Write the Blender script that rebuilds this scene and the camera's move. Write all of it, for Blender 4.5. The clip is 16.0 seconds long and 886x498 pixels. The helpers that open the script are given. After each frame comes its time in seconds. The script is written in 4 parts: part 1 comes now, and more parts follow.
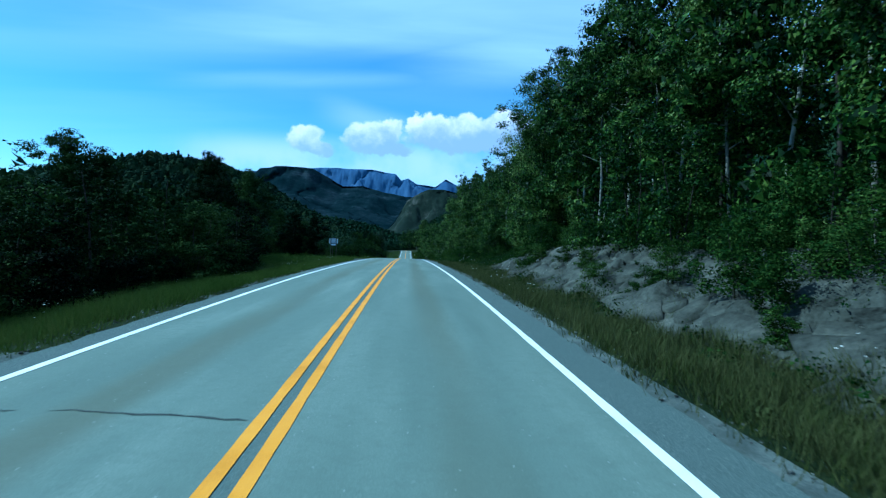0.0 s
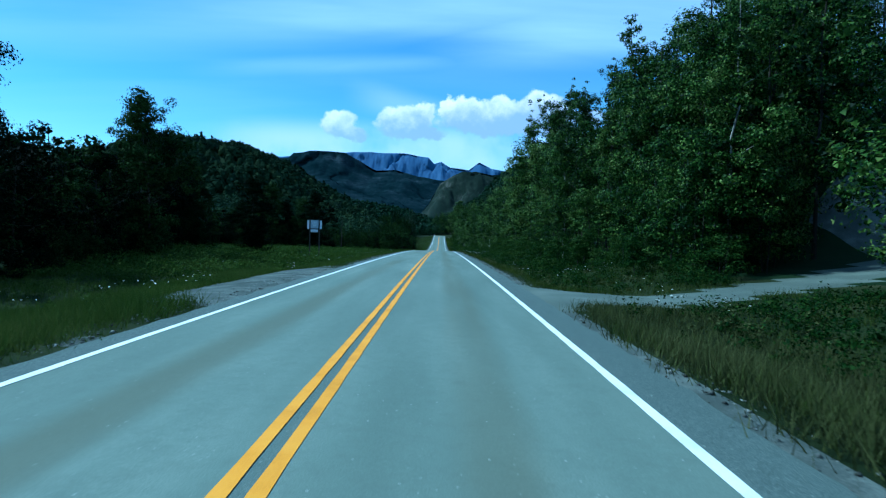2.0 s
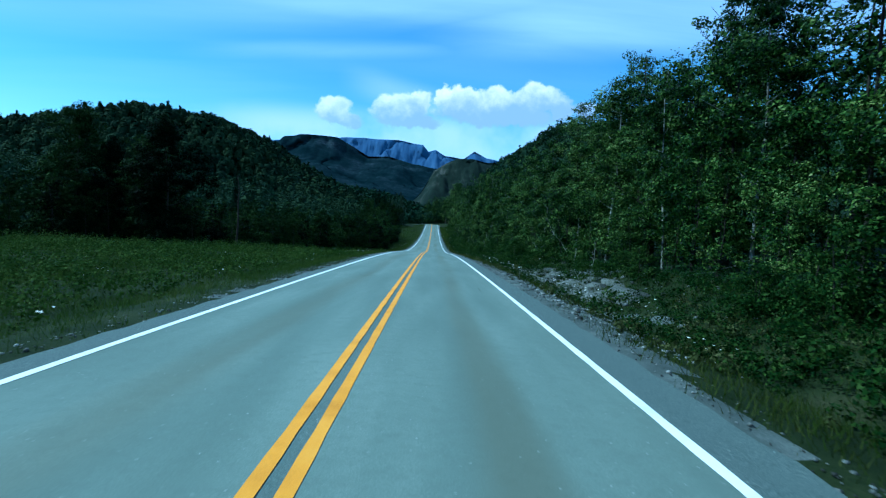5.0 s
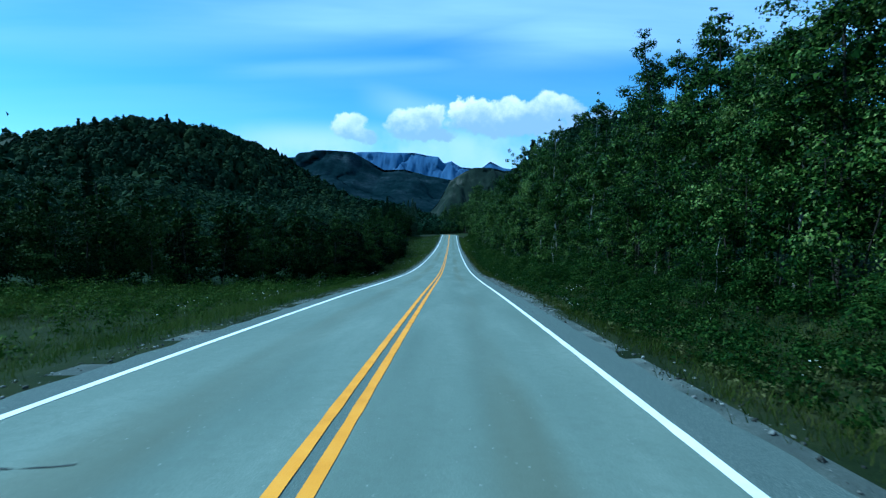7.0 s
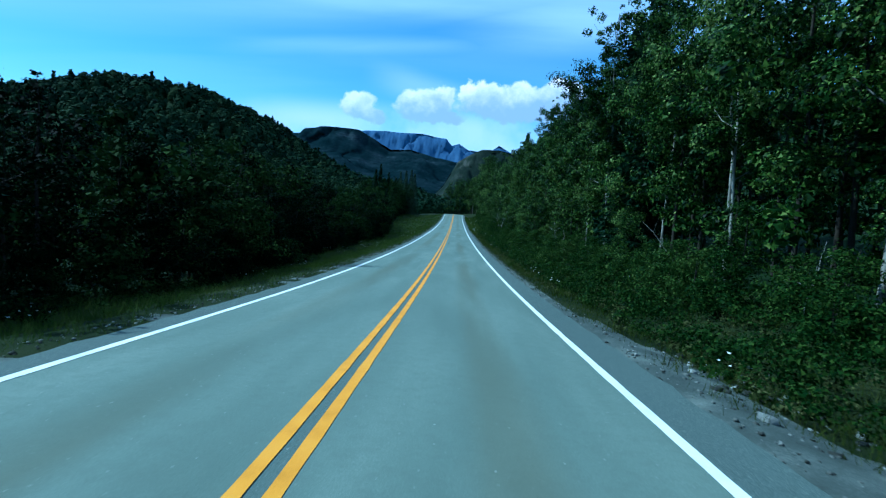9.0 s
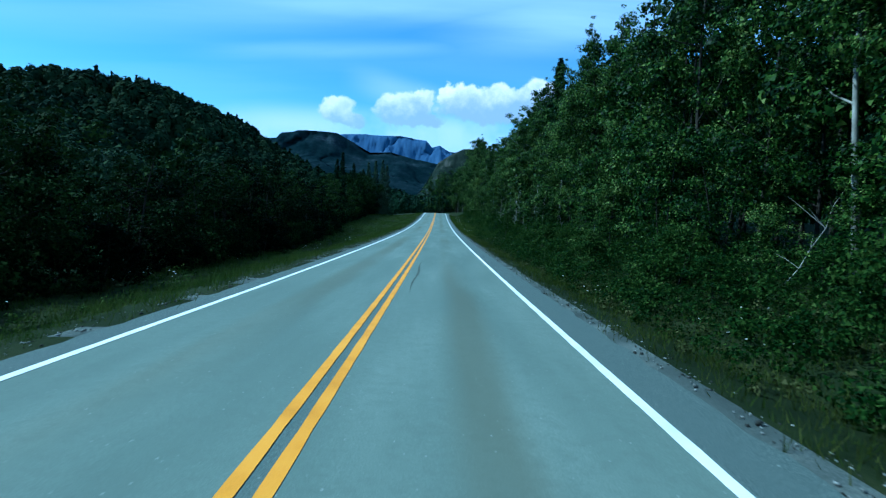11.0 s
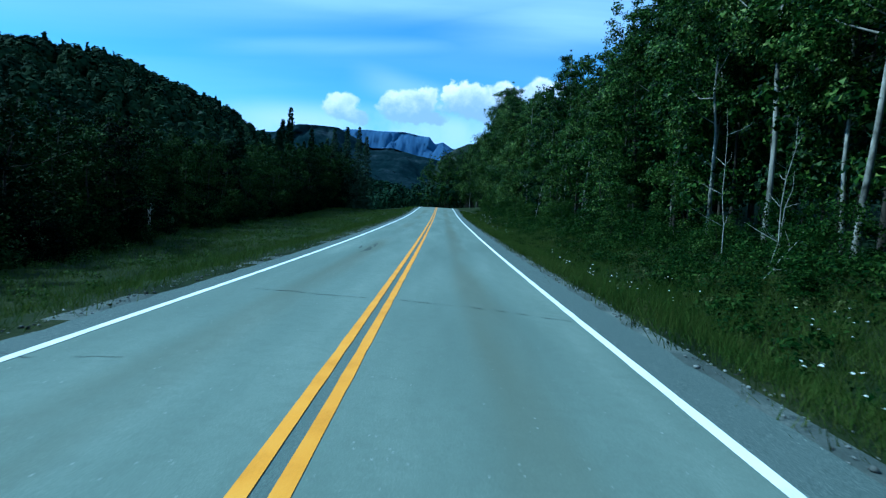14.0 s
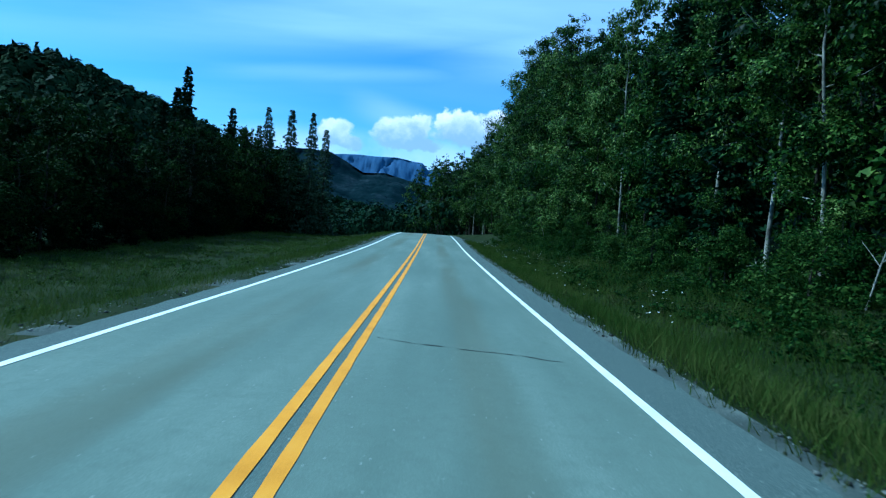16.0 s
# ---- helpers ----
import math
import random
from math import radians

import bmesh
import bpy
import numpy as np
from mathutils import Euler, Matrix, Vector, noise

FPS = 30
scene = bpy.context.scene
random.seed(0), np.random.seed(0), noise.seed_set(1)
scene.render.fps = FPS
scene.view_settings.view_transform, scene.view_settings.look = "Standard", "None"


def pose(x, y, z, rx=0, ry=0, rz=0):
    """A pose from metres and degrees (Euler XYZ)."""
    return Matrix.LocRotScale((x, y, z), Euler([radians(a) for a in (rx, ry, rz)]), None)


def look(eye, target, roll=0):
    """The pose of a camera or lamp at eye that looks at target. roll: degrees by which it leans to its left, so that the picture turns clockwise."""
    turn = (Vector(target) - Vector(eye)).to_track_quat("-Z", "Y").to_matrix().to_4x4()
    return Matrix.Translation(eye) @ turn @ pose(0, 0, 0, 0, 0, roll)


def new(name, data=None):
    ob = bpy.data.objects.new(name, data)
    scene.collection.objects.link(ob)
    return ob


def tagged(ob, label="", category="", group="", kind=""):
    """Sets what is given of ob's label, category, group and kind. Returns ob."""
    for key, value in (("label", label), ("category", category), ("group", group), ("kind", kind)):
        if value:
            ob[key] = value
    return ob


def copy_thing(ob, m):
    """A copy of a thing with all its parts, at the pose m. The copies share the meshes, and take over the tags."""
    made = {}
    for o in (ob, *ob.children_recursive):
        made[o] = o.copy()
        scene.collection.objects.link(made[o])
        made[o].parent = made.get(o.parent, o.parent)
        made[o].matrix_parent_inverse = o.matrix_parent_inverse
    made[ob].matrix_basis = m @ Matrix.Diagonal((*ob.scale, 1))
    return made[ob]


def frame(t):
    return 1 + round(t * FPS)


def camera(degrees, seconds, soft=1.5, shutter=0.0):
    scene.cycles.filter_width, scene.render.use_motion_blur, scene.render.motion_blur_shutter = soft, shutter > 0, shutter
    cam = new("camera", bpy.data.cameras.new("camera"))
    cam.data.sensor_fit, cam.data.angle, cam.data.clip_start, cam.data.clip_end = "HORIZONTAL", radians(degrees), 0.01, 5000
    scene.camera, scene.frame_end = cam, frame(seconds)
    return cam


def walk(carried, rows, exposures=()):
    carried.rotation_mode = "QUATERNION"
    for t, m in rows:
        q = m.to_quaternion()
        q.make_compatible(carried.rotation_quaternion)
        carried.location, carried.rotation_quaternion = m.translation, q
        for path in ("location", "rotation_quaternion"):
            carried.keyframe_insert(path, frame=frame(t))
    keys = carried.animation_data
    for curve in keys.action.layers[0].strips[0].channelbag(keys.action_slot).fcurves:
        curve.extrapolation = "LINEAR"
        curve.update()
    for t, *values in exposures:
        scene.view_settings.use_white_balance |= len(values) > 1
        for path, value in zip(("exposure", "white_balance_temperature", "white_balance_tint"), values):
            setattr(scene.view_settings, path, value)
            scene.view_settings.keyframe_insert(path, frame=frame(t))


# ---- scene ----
cam = camera(76.0, 16.0, soft=1.25, shutter=0.05)

# ---------------------------------------------------------------- road profile
# height of the road's centre line along its length, every 20 m from y = -20
ROAD_Z = (-0.57, 0.0, 0.5, 0.71, 0.72, 0.62, 0.42, 0.13, -0.25, -0.75, -1.45, -2.28, -2.95, -3.25, -3.3, -3.2,
          -3.0, -2.7, -2.25, -1.64, -0.95, -0.1, 0.97, 1.83, 2.0, 1.9, 1.2, 0.2, -1.0, -2.2)


def smooth01(v):
    v = np.clip(v, 0.0, 1.0)
    return v * v * (3 - 2 * v)


_ky = np.arange(-20, -20 + 20 * len(ROAD_Z), 20.0)
_kz = np.array(ROAD_Z)
_km = np.gradient(_kz, _ky)


def road_z(y):
    """Smooth (cubic) height of the road."""
    y = np.asarray(y, float)
    c = np.clip(y, _ky[0], _ky[-1] - 1e-6)
    i = np.minimum(((c - _ky[0]) / 20).astype(int), len(_ky) - 2)
    u = (c - _ky[i]) / 20
    return ((2 * u**3 - 3 * u**2 + 1) * _kz[i] + (u**3 - 2 * u**2 + u) * 20 * _km[i]
            + (-2 * u**3 + 3 * u**2) * _kz[i + 1] + (u**3 - u**2) * 20 * _km[i + 1])


def road_x(y):
    """Centre line: straight, then bending to the left behind the last crest."""
    y = np.asarray(y, float)
    return -np.clip(y - 436, 0, 90) ** 2 / 220.0


# ---------------------------------------------------------------- camera path
PATH = (
    (0, 1.164, 0.00, 1.727, -3.58, 0.33, -1.86),
    (0.5, 1.131, 11.25, 2.034, -1.27, 1.35, -2.83),
    (1, 1.157, 22.50, 2.256, -0.41, 1.61, -1.45),
    (1.5, 1.163, 33.75, 2.356, 0.40, 0.76, -2.09),
    (2, 1.221, 45.00, 2.383, -0.21, -1.38, -1.56),
    (2.5, 1.210, 56.25, 2.362, -0.21, -0.97, -0.67),
    (3, 1.115, 67.50, 2.370, -0.72, -2.68, -3.19),
    (4.25, 1.031, 95.62, 2.162, -0.85, -2.47, -3.13),
    (5.5, 0.947, 123.75, 1.792, -0.99, -2.26, -3.07),
    (6, 0.984, 135.00, 1.585, 0.51, -1.01, -1.22),
    (6.5, 1.057, 146.25, 1.320, -0.17, -0.57, -0.53),
    (7, 1.073, 157.50, 0.995, 0.86, -1.27, -1.20),
    (7.5, 1.072, 168.75, 0.670, 0.74, -1.72, -1.65),
    (8, 1.059, 180.00, 0.270, 1.26, -1.33, 0.12),
    (8.5, 1.110, 191.25, -0.260, 0.24, -0.66, -0.84),
    (9, 1.147, 202.50, -0.711, 1.31, -2.95, -3.79),
    (10.25, 1.151, 230.62, -1.458, 0.29, -2.68, -2.93),
    (11.5, 1.154, 258.75, -1.548, -0.73, -2.42, -2.07),
    (12, 0.987, 270.00, -1.509, -1.02, -0.89, -1.67),
    (12.5, 0.879, 281.25, -1.477, -2.65, 0.07, 0.97),
    (13, 0.827, 292.50, -1.442, -2.85, -2.46, -1.89),
    (13.5, 0.857, 303.75, -1.328, -0.67, -1.55, -2.16),
    (14, 0.952, 315.00, -1.115, -0.26, -2.81, -3.09),
    (14.5, 1.011, 326.25, -0.931, -0.11, -3.00, -3.16),
    (15, 0.960, 337.50, -0.609, 0.17, -1.50, -3.66),
    (15.5, 0.987, 348.75, -0.332, 0.08, -0.77, -2.02),
    (16, 1.021, 360.00, 0.023, -1.09, -0.13, -3.89),
)
walk(cam, [(t, pose(x, y, z, 90 + pitch, roll, yaw)) for t, x, y, z, yaw, pitch, roll in PATH],
     exposures=((0, 0.42, 4200, -15), (16, 0.42, 4200, -15)))

# ---------------------------------------------------------------- sun and sky
SUN_DIR = Vector((-0.68, 0.03, 0.72)).normalized()
sun_elev = math.asin(SUN_DIR.z)
sun_az = math.atan2(SUN_DIR.x, SUN_DIR.y)
sun = new("sun", bpy.data.lights.new("sun", "SUN"))
sun.data.energy, sun.data.angle, sun.data.color = 4.6, radians(0.53), (1.0, 0.95, 0.86)
sun.matrix_world = look(SUN_DIR * 300, (0, 0, 0))


class Graph:
    """Short hand for node trees."""

    def __init__(self, tree):
        self.tree = tree
        tree.nodes.clear()

    def add(self, kind, values=None, **props):
        n = self.tree.nodes.new(kind)
        for k, v in props.items():
            setattr(n, k, v)
        for k, v in (values or {}).items():
            if isinstance(v, bpy.types.NodeSocket):
                self.tree.links.new(v, n.inputs[k])
            else:
                n.inputs[k].default_value = v
        return n

    def math(self, op, a, b=0.0, c=0.0, clamp=False):
        return self.add("ShaderNodeMath", {0: a, 1: b, 2: c}, operation=op, use_clamp=clamp).outputs[0]

    def mix(self, f, a, b):
        n = self.add("ShaderNodeMix", {0: f, 6: a, 7: b}, data_type="RGBA")
        return n.outputs[2]

    def ramp(self, f, stops):
        n = self.add("ShaderNodeValToRGB", {0: f})
        els = n.color_ramp.elements
        while len(els) < len(stops):
            els.new(0.5)
        for e, (p, c) in zip(els, stops):
            e.position, e.color = p, (*c, 1)
        return n.outputs[0]

    def span(self, v, a, b):
        return self.add("ShaderNodeMapRange", {0: v, 1: a, 2: b}, interpolation_type="SMOOTHSTEP").outputs[0]


world = bpy.data.worlds.new("sky")
scene.world = world
world.use_nodes = True
g = Graph(world.node_tree)
sky = g.add("ShaderNodeTexSky", sky_type="NISHITA", sun_disc=False, sun_elevation=sun_elev, sun_rotation=sun_az,
            air_density=1.0, dust_density=0.05, ozone_density=2.0)
way = g.add("ShaderNodeTexCoord").outputs["Generated"]
sep = g.add("ShaderNodeSeparateXYZ", {0: way})
ahead = g.math("MAXIMUM", sep.outputs[1], 0.02)
u = g.math("DIVIDE", sep.outputs[0], ahead)
v = g.math("DIVIDE", sep.outputs[2], ahead)
front = g.span(sep.outputs[1], 0.3, 0.6)
uv = g.add("ShaderNodeCombineXYZ", {0: u, 1: v}).outputs[0]
warp = g.add("ShaderNodeTexNoise", {"Vector": uv, "Scale": 34.0, "Detail": 5.0, "Roughness": 0.6})
puff = warp.outputs[0]
soft = g.add("ShaderNodeTexNoise", {"Vector": uv, "Scale": 9.0, "Detail": 4.0}).outputs[0]
wsep = g.add("ShaderNodeSeparateXYZ", {0: warp.outputs[1]})
uw = g.math("ADD", u, g.math("MULTIPLY_ADD", wsep.outputs[0], 0.050, -0.025))
vw = g.math("ADD", v, g.math("MULTIPLY_ADD", wsep.outputs[1], 0.040, -0.020))
# cumulus heaps low over the mountains: (middle u, middle v, half width, half height)
heap = None
for cu, cv, cw, ch in ((-0.183, 0.190, 0.034, 0.025), (-0.163, 0.173, 0.032, 0.012), (-0.069, 0.197, 0.050, 0.030), (-0.034, 0.208, 0.022, 0.024),
                       (-0.055, 0.179, 0.060, 0.014), (0.013, 0.221, 0.024, 0.022), (0.043, 0.224, 0.035, 0.022), (0.100, 0.228, 0.032, 0.022),
                       (0.175, 0.230, 0.043, 0.025), (0.123, 0.214, 0.074, 0.028), (0.098, 0.197, 0.110, 0.021), (0.212, 0.213, 0.024, 0.026), (0.262, 0.216, 0.030, 0.015)):
    du = g.math("DIVIDE", g.math("SUBTRACT", uw, cu), cw)
    dv = g.math("DIVIDE", g.math("SUBTRACT", vw, cv), ch)
    one = g.math("SUBTRACT", 1.0, g.math("ADD", g.math("MULTIPLY", du, du), g.math("MULTIPLY", dv, dv)))
    heap = one if heap is None else g.math("MAXIMUM", heap, one)
thin = g.span(u, -0.12, 0.0)
cumulus = g.math("MULTIPLY", g.span(heap, -0.25, 0.45), g.math("MULTIPLY", front, g.math("MULTIPLY_ADD", thin, 0.15, 0.85)))
# pale haze under and beside the heaps
veil_v = g.math("SUBTRACT", 1.0, g.math("ABSOLUTE", g.math("DIVIDE", g.math("SUBTRACT", v, 0.148), 0.060)))
veil_u = g.math("SUBTRACT", 1.0, g.math("ABSOLUTE", g.math("DIVIDE", g.math("SUBTRACT", u, -0.03), 0.44)))
veil = g.math("MULTIPLY", g.span(veil_v, 0.0, 0.8), g.span(veil_u, 0.0, 0.45))
veil = g.math("MULTIPLY", veil, g.span(soft, 0.22, 0.60))
wisp_v = g.math("SUBTRACT", 1.0, g.math("ABSOLUTE", g.math("DIVIDE", g.math("SUBTRACT", g.math("ADD", v, g.math("MULTIPLY", u, 0.25)), 0.205), 0.040)))
wisp_u = g.math("SUBTRACT", 1.0, g.math("ABSOLUTE", g.math("DIVIDE", g.math("SUBTRACT", u, -0.06), 0.13)))
wisp = g.math("MULTIPLY", g.math("MULTIPLY", g.span(wisp_v, 0.0, 0.9), g.span(wisp_u, 0.0, 0.8)), 0.45)
veil = g.math("MULTIPLY", g.math("MAXIMUM", veil, wisp), g.math("MULTIPLY", front, 0.84))
# high streaks, drawn out sideways
z_over = g.math("MAXIMUM", g.math("ADD", sep.outputs[2], 0.12), 0.05)
cir = g.add("ShaderNodeCombineXYZ", {0: g.math("MULTIPLY", g.math("DIVIDE", sep.outputs[0], z_over), 0.45),
                                     1: g.math("MULTIPLY", g.math("DIVIDE", sep.outputs[1], z_over), 1.5)}).outputs[0]
streak = g.add("ShaderNodeTexNoise", {"Vector": cir, "Scale": 1.25, "Detail": 6.0, "Roughness": 0.5, "Distortion": 0.35}).outputs[0]
streak = g.span(streak, 0.30, 0.75)
slant = g.math("SUBTRACT", v, g.math("MULTIPLY", u, 0.06))
band = g.math("SUBTRACT", 1.0, g.math("ABSOLUTE", g.math("DIVIDE", g.math("SUBTRACT", slant, 0.305), 0.022)))
band = g.math("MULTIPLY", g.span(band, 0.0, 1.0), g.math("MULTIPLY", g.span(u, -0.48, -0.30), g.math("SUBTRACT", 1.0, g.span(u, -0.08, 0.10))))
sheet = g.math("MULTIPLY", g.span(slant, 0.272, 0.330), g.span(u, -0.10, 0.22))
top = g.span(slant, 0.325, 0.395)
high = g.math("MAXIMUM", g.math("MULTIPLY", band, 0.24), g.math("MAXIMUM", g.math("MULTIPLY", sheet, 0.55), g.math("MULTIPLY", top, g.math("MULTIPLY_ADD", g.span(u, -0.75, 0.05), 0.43, 0.12))))
high = g.math("MULTIPLY", high, g.math("MULTIPLY_ADD", streak, 0.6, 0.6))
high = g.math("ADD", high, g.math("MULTIPLY", streak, 0.12))
high = g.math("MULTIPLY", high, g.span(sep.outputs[2], 0.05, 0.2))
blue = g.add("ShaderNodeHueSaturation", {"Hue": 0.499, "Saturation": 1.16, "Value": 1.30, "Color": sky.outputs[0]}).outputs[0]
lit = g.math("ADD", g.math("DIVIDE", g.math("SUBTRACT", vw, g.math("MULTIPLY_ADD", u, 0.13, 0.186)), 0.050), g.math("MULTIPLY_ADD", puff, 1.3, -0.65))
white = g.mix(g.span(lit, 0.0, 1.30), (4.3, 5.0, 6.8, 1), (11.8, 10.2, 10.6, 1))
col = g.mix(high, blue, (7.4, 8.3, 11.0, 1))
col = g.mix(veil, col, (7.0, 7.5, 9.8, 1))
col = g.mix(cumulus, col, white)
bg = g.add("ShaderNodeBackground", {"Color": col, "Strength": 0.085})
out = g.add("ShaderNodeOutputWorld", {0: bg.outputs[0]})

# ---------------------------------------------------------------- materials


def material(name, stops, scale=3.0, fine=40.0, rough=0.9, bump=0.3, metal=0.0, coords="Object", stretch=(1, 1, 1),
             island=0.0, per_object=0.0, through_light=0.0, spec=0.06):
    """Noise at two scales through a colour ramp, with bump; island and per_object vary the tone piece by piece."""
    m = bpy.data.materials.new(name)
    m.use_nodes = True
    n = Graph(m.node_tree)
    at = n.add("ShaderNodeTexCoord").outputs[coords]
    at = n.add("ShaderNodeMapping", {"Vector": at, "Scale": stretch}).outputs[0]
    big = n.add("ShaderNodeTexNoise", {"Vector": at, "Scale": scale, "Detail": 4.0}).outputs[0]
    small = n.add("ShaderNodeTexNoise", {"Vector": at, "Scale": fine, "Detail": 5.0, "Roughness": 0.65}).outputs[0]
    f = n.math("ADD", n.math("MULTIPLY", big, 0.6), n.math("MULTIPLY", small, 0.4))
    if island:
        rnd = n.add("ShaderNodeNewGeometry").outputs["Random Per Island"]
        f = n.math("ADD", f, n.math("MULTIPLY", n.math("SUBTRACT", rnd, 0.5), island))
    if per_object:
        rnd = n.add("ShaderNodeObjectInfo").outputs["Random"]
        f = n.math("ADD", f, n.math("MULTIPLY", n.math("SUBTRACT", rnd, 0.5), per_object))
    c = n.ramp(f, stops)
    p = n.add("ShaderNodeBsdfPrincipled", {"Base Color": c, "Roughness": rough, "Metallic": metal, "Specular IOR Level": spec})
    if bump:
        b = n.add("ShaderNodeBump", {"Height": small, "Strength": bump, "Distance": 0.02})
        n.tree.links.new(b.outputs[0], p.inputs["Normal"])
    shader = p.outputs[0]
    if through_light:
        tr = n.add("ShaderNodeBsdfTranslucent", {"Color": c})
        shader = n.add("ShaderNodeMixShader", {0: through_light, 1: p.outputs[0], 2: tr.outputs[0]}).outputs[0]
    n.add("ShaderNodeOutputMaterial", {0: shader})
    return m


def asphalt_material():
    m = bpy.data.materials.new("worn_asphalt")
    m.use_nodes = True
    n = Graph(m.node_tree)
    at = n.add("ShaderNodeTexCoord").outputs["Object"]
    s = n.add("ShaderNodeSeparateXYZ", {0: at})
    long_map = n.add("ShaderNodeMapping", {"Vector": at, "Scale": (1.0, 0.12, 1.0)}).outputs[0]
    big = n.add("ShaderNodeTexNoise", {"Vector": long_map, "Scale": 1.1, "Detail": 5.0}).outputs[0]
    grit = n.add("ShaderNodeTexNoise", {"Vector": at, "Scale": 70.0, "Detail": 4.0, "Roughness": 0.7}).outputs[0]
    stone = n.add("ShaderNodeTexVoronoi", {"Vector": at, "Scale": 45.0}).outputs[0]
    # brownish oil and tyre bands in the wheel paths
    wob = n.math("MULTIPLY", n.math("SUBTRACT", big, 0.5), 0.5)
    x = n.math("ADD", s.outputs[0], wob)
    track = None
    for cx, half in ((1.72, 0.30), (-1.75, 0.36)):
        d = n.math("ABSOLUTE", n.math("SUBTRACT", x, cx))
        k = n.math("SUBTRACT", 1.0, n.span(d, 0.1, half + 0.25))
        track = k if track is None else n.math("MAXIMUM", track, k)
    patch = n.add("ShaderNodeTexNoise", {"Vector": n.add("ShaderNodeMapping", {"Vector": at, "Scale": (0.5, 0.05, 1)}).outputs[0], "Scale": 1.0, "Detail": 3.0}).outputs[0]
    track = n.math("MULTIPLY", track, n.span(patch, 0.30, 0.62))
    base = n.ramp(n.math("ADD", n.math("MULTIPLY", big, 0.45), n.math("MULTIPLY", grit, 0.55)),
                  ((0.22, (0.066, 0.087, 0.071)), (0.52, (0.126, 0.160, 0.131)), (0.8, (0.232, 0.272, 0.226))))
    mottle = n.add("ShaderNodeTexNoise", {"Vector": at, "Scale": 5.0, "Detail": 6.0, "Roughness": 0.7}).outputs[0]
    base = n.mix(n.math("MULTIPLY", n.span(mottle, 0.42, 0.70), 0.42), base, (0.098, 0.123, 0.101, 1))
    base = n.mix(n.math("MULTIPLY", track, 0.66), base, (0.088, 0.098, 0.068, 1))
    # the older, darker mix of the shoulders and of the seam between the centre lines
    aside = n.math("ABSOLUTE", s.outputs[0])
    seam = n.math("MAXIMUM", n.span(aside, 3.40, 3.46), n.math("MULTIPLY", n.math("SUBTRACT", 1.0, n.span(aside, 0.05, 0.09)), 0.7))
    base = n.mix(n.math("MULTIPLY", seam, 0.86), base, n.ramp(grit, ((0.35, (0.034, 0.045, 0.042)), (0.52, (0.070, 0.091, 0.084)), (0.70, (0.16, 0.185, 0.17)))))
    # pale stones and chips pressed into the surface
    chips = n.add("ShaderNodeTexVoronoi", {"Vector": at, "Scale": 9.0, "Randomness": 1.0}).outputs[0]
    chip = n.math("MULTIPLY", n.math("SUBTRACT", 1.0, n.span(chips, 0.07, 0.14)), n.span(mottle, 0.46, 0.60))
    base = n.mix(n.math("MULTIPLY", chip, 0.55), base, (0.34, 0.38, 0.34, 1))
    speck = n.span(stone, 0.05, 0.16)
    base = n.mix(n.math("MULTIPLY", n.math("SUBTRACT", 1.0, speck), 0.25), base, (0.24, 0.26, 0.25, 1))
    p = n.add("ShaderNodeBsdfPrincipled", {"Base Color": base, "Roughness": 0.85, "Specular IOR Level": 0.12})
    b = n.add("ShaderNodeBump", {"Height": grit, "Strength": 0.35, "Distance": 0.01})
    n.tree.links.new(b.outputs[0], p.inputs["Normal"])
    n.add("ShaderNodeOutputMaterial", {0: p.outputs[0]})
    return m


ASPHALT = asphalt_material()
YELLOW = material("worn_yellow_paint", ((0.3, (0.46, 0.19, 0.012)), (0.5, (0.62, 0.27, 0.020)), (0.75, (0.68, 0.33, 0.035))), 2.0, 60, 0.6)
WHITE = material("worn_white_paint", ((0.25, (0.48, 0.50, 0.49)), (0.5, (0.72, 0.74, 0.72)), (0.8, (0.80, 0.81, 0.80))), 2.0, 60, 0.6)
TAR = material("tar_crack", ((0.3, (0.016, 0.019, 0.018)), (0.7, (0.07, 0.08, 0.075))), 2, 40, 0.8)
WORN = material("worn_dark_asphalt", ((0.3, (0.045, 0.055, 0.045)), (0.7, (0.095, 0.115, 0.095))), 3, 30, 0.9)
GRAVEL = material("grey_gravel", ((0.25, (0.030, 0.036, 0.032)), (0.5, (0.070, 0.083, 0.074)), (0.75, (0.19, 0.21, 0.185))), 1.2, 34, 0.95, 1.0)
DRIVE = material("packed_gravel", ((0.25, (0.052, 0.064, 0.054)), (0.5, (0.086, 0.104, 0.088)), (0.75, (0.145, 0.165, 0.142))), 0.6, 30, 0.95, 0.4)
ROCKY = material("broken_grey_rock", ((0.32, (0.009, 0.010, 0.0078)), (0.42, (0.035, 0.038, 0.031)), (0.55, (0.063, 0.067, 0.055)), (0.72, (0.125, 0.125, 0.100))), 0.9, 7, 0.95, 1.0, island=0.14)
PALEROCK = material("pale_flat_rock", ((0.30, (0.042, 0.046, 0.038)), (0.5, (0.086, 0.094, 0.080)), (0.72, (0.145, 0.152, 0.130))), 1.5, 12, 0.95, 0.7, island=0.15)
STONES = material("pale_stones", ((0.2, (0.028, 0.030, 0.026)), (0.6, (0.12, 0.128, 0.115)), (1.0, (0.27, 0.28, 0.26))), 5, 30, 0.9, 0.4, island=0.9)
SOIL = material("verge_soil_and_grass", ((0.3, (0.0050, 0.0085, 0.0028)), (0.46, (0.0115, 0.0185, 0.0055)), (0.58, (0.020, 0.0270, 0.0090)), (0.74, (0.048, 0.047, 0.024))), 0.5, 16, 0.95, 1.0)
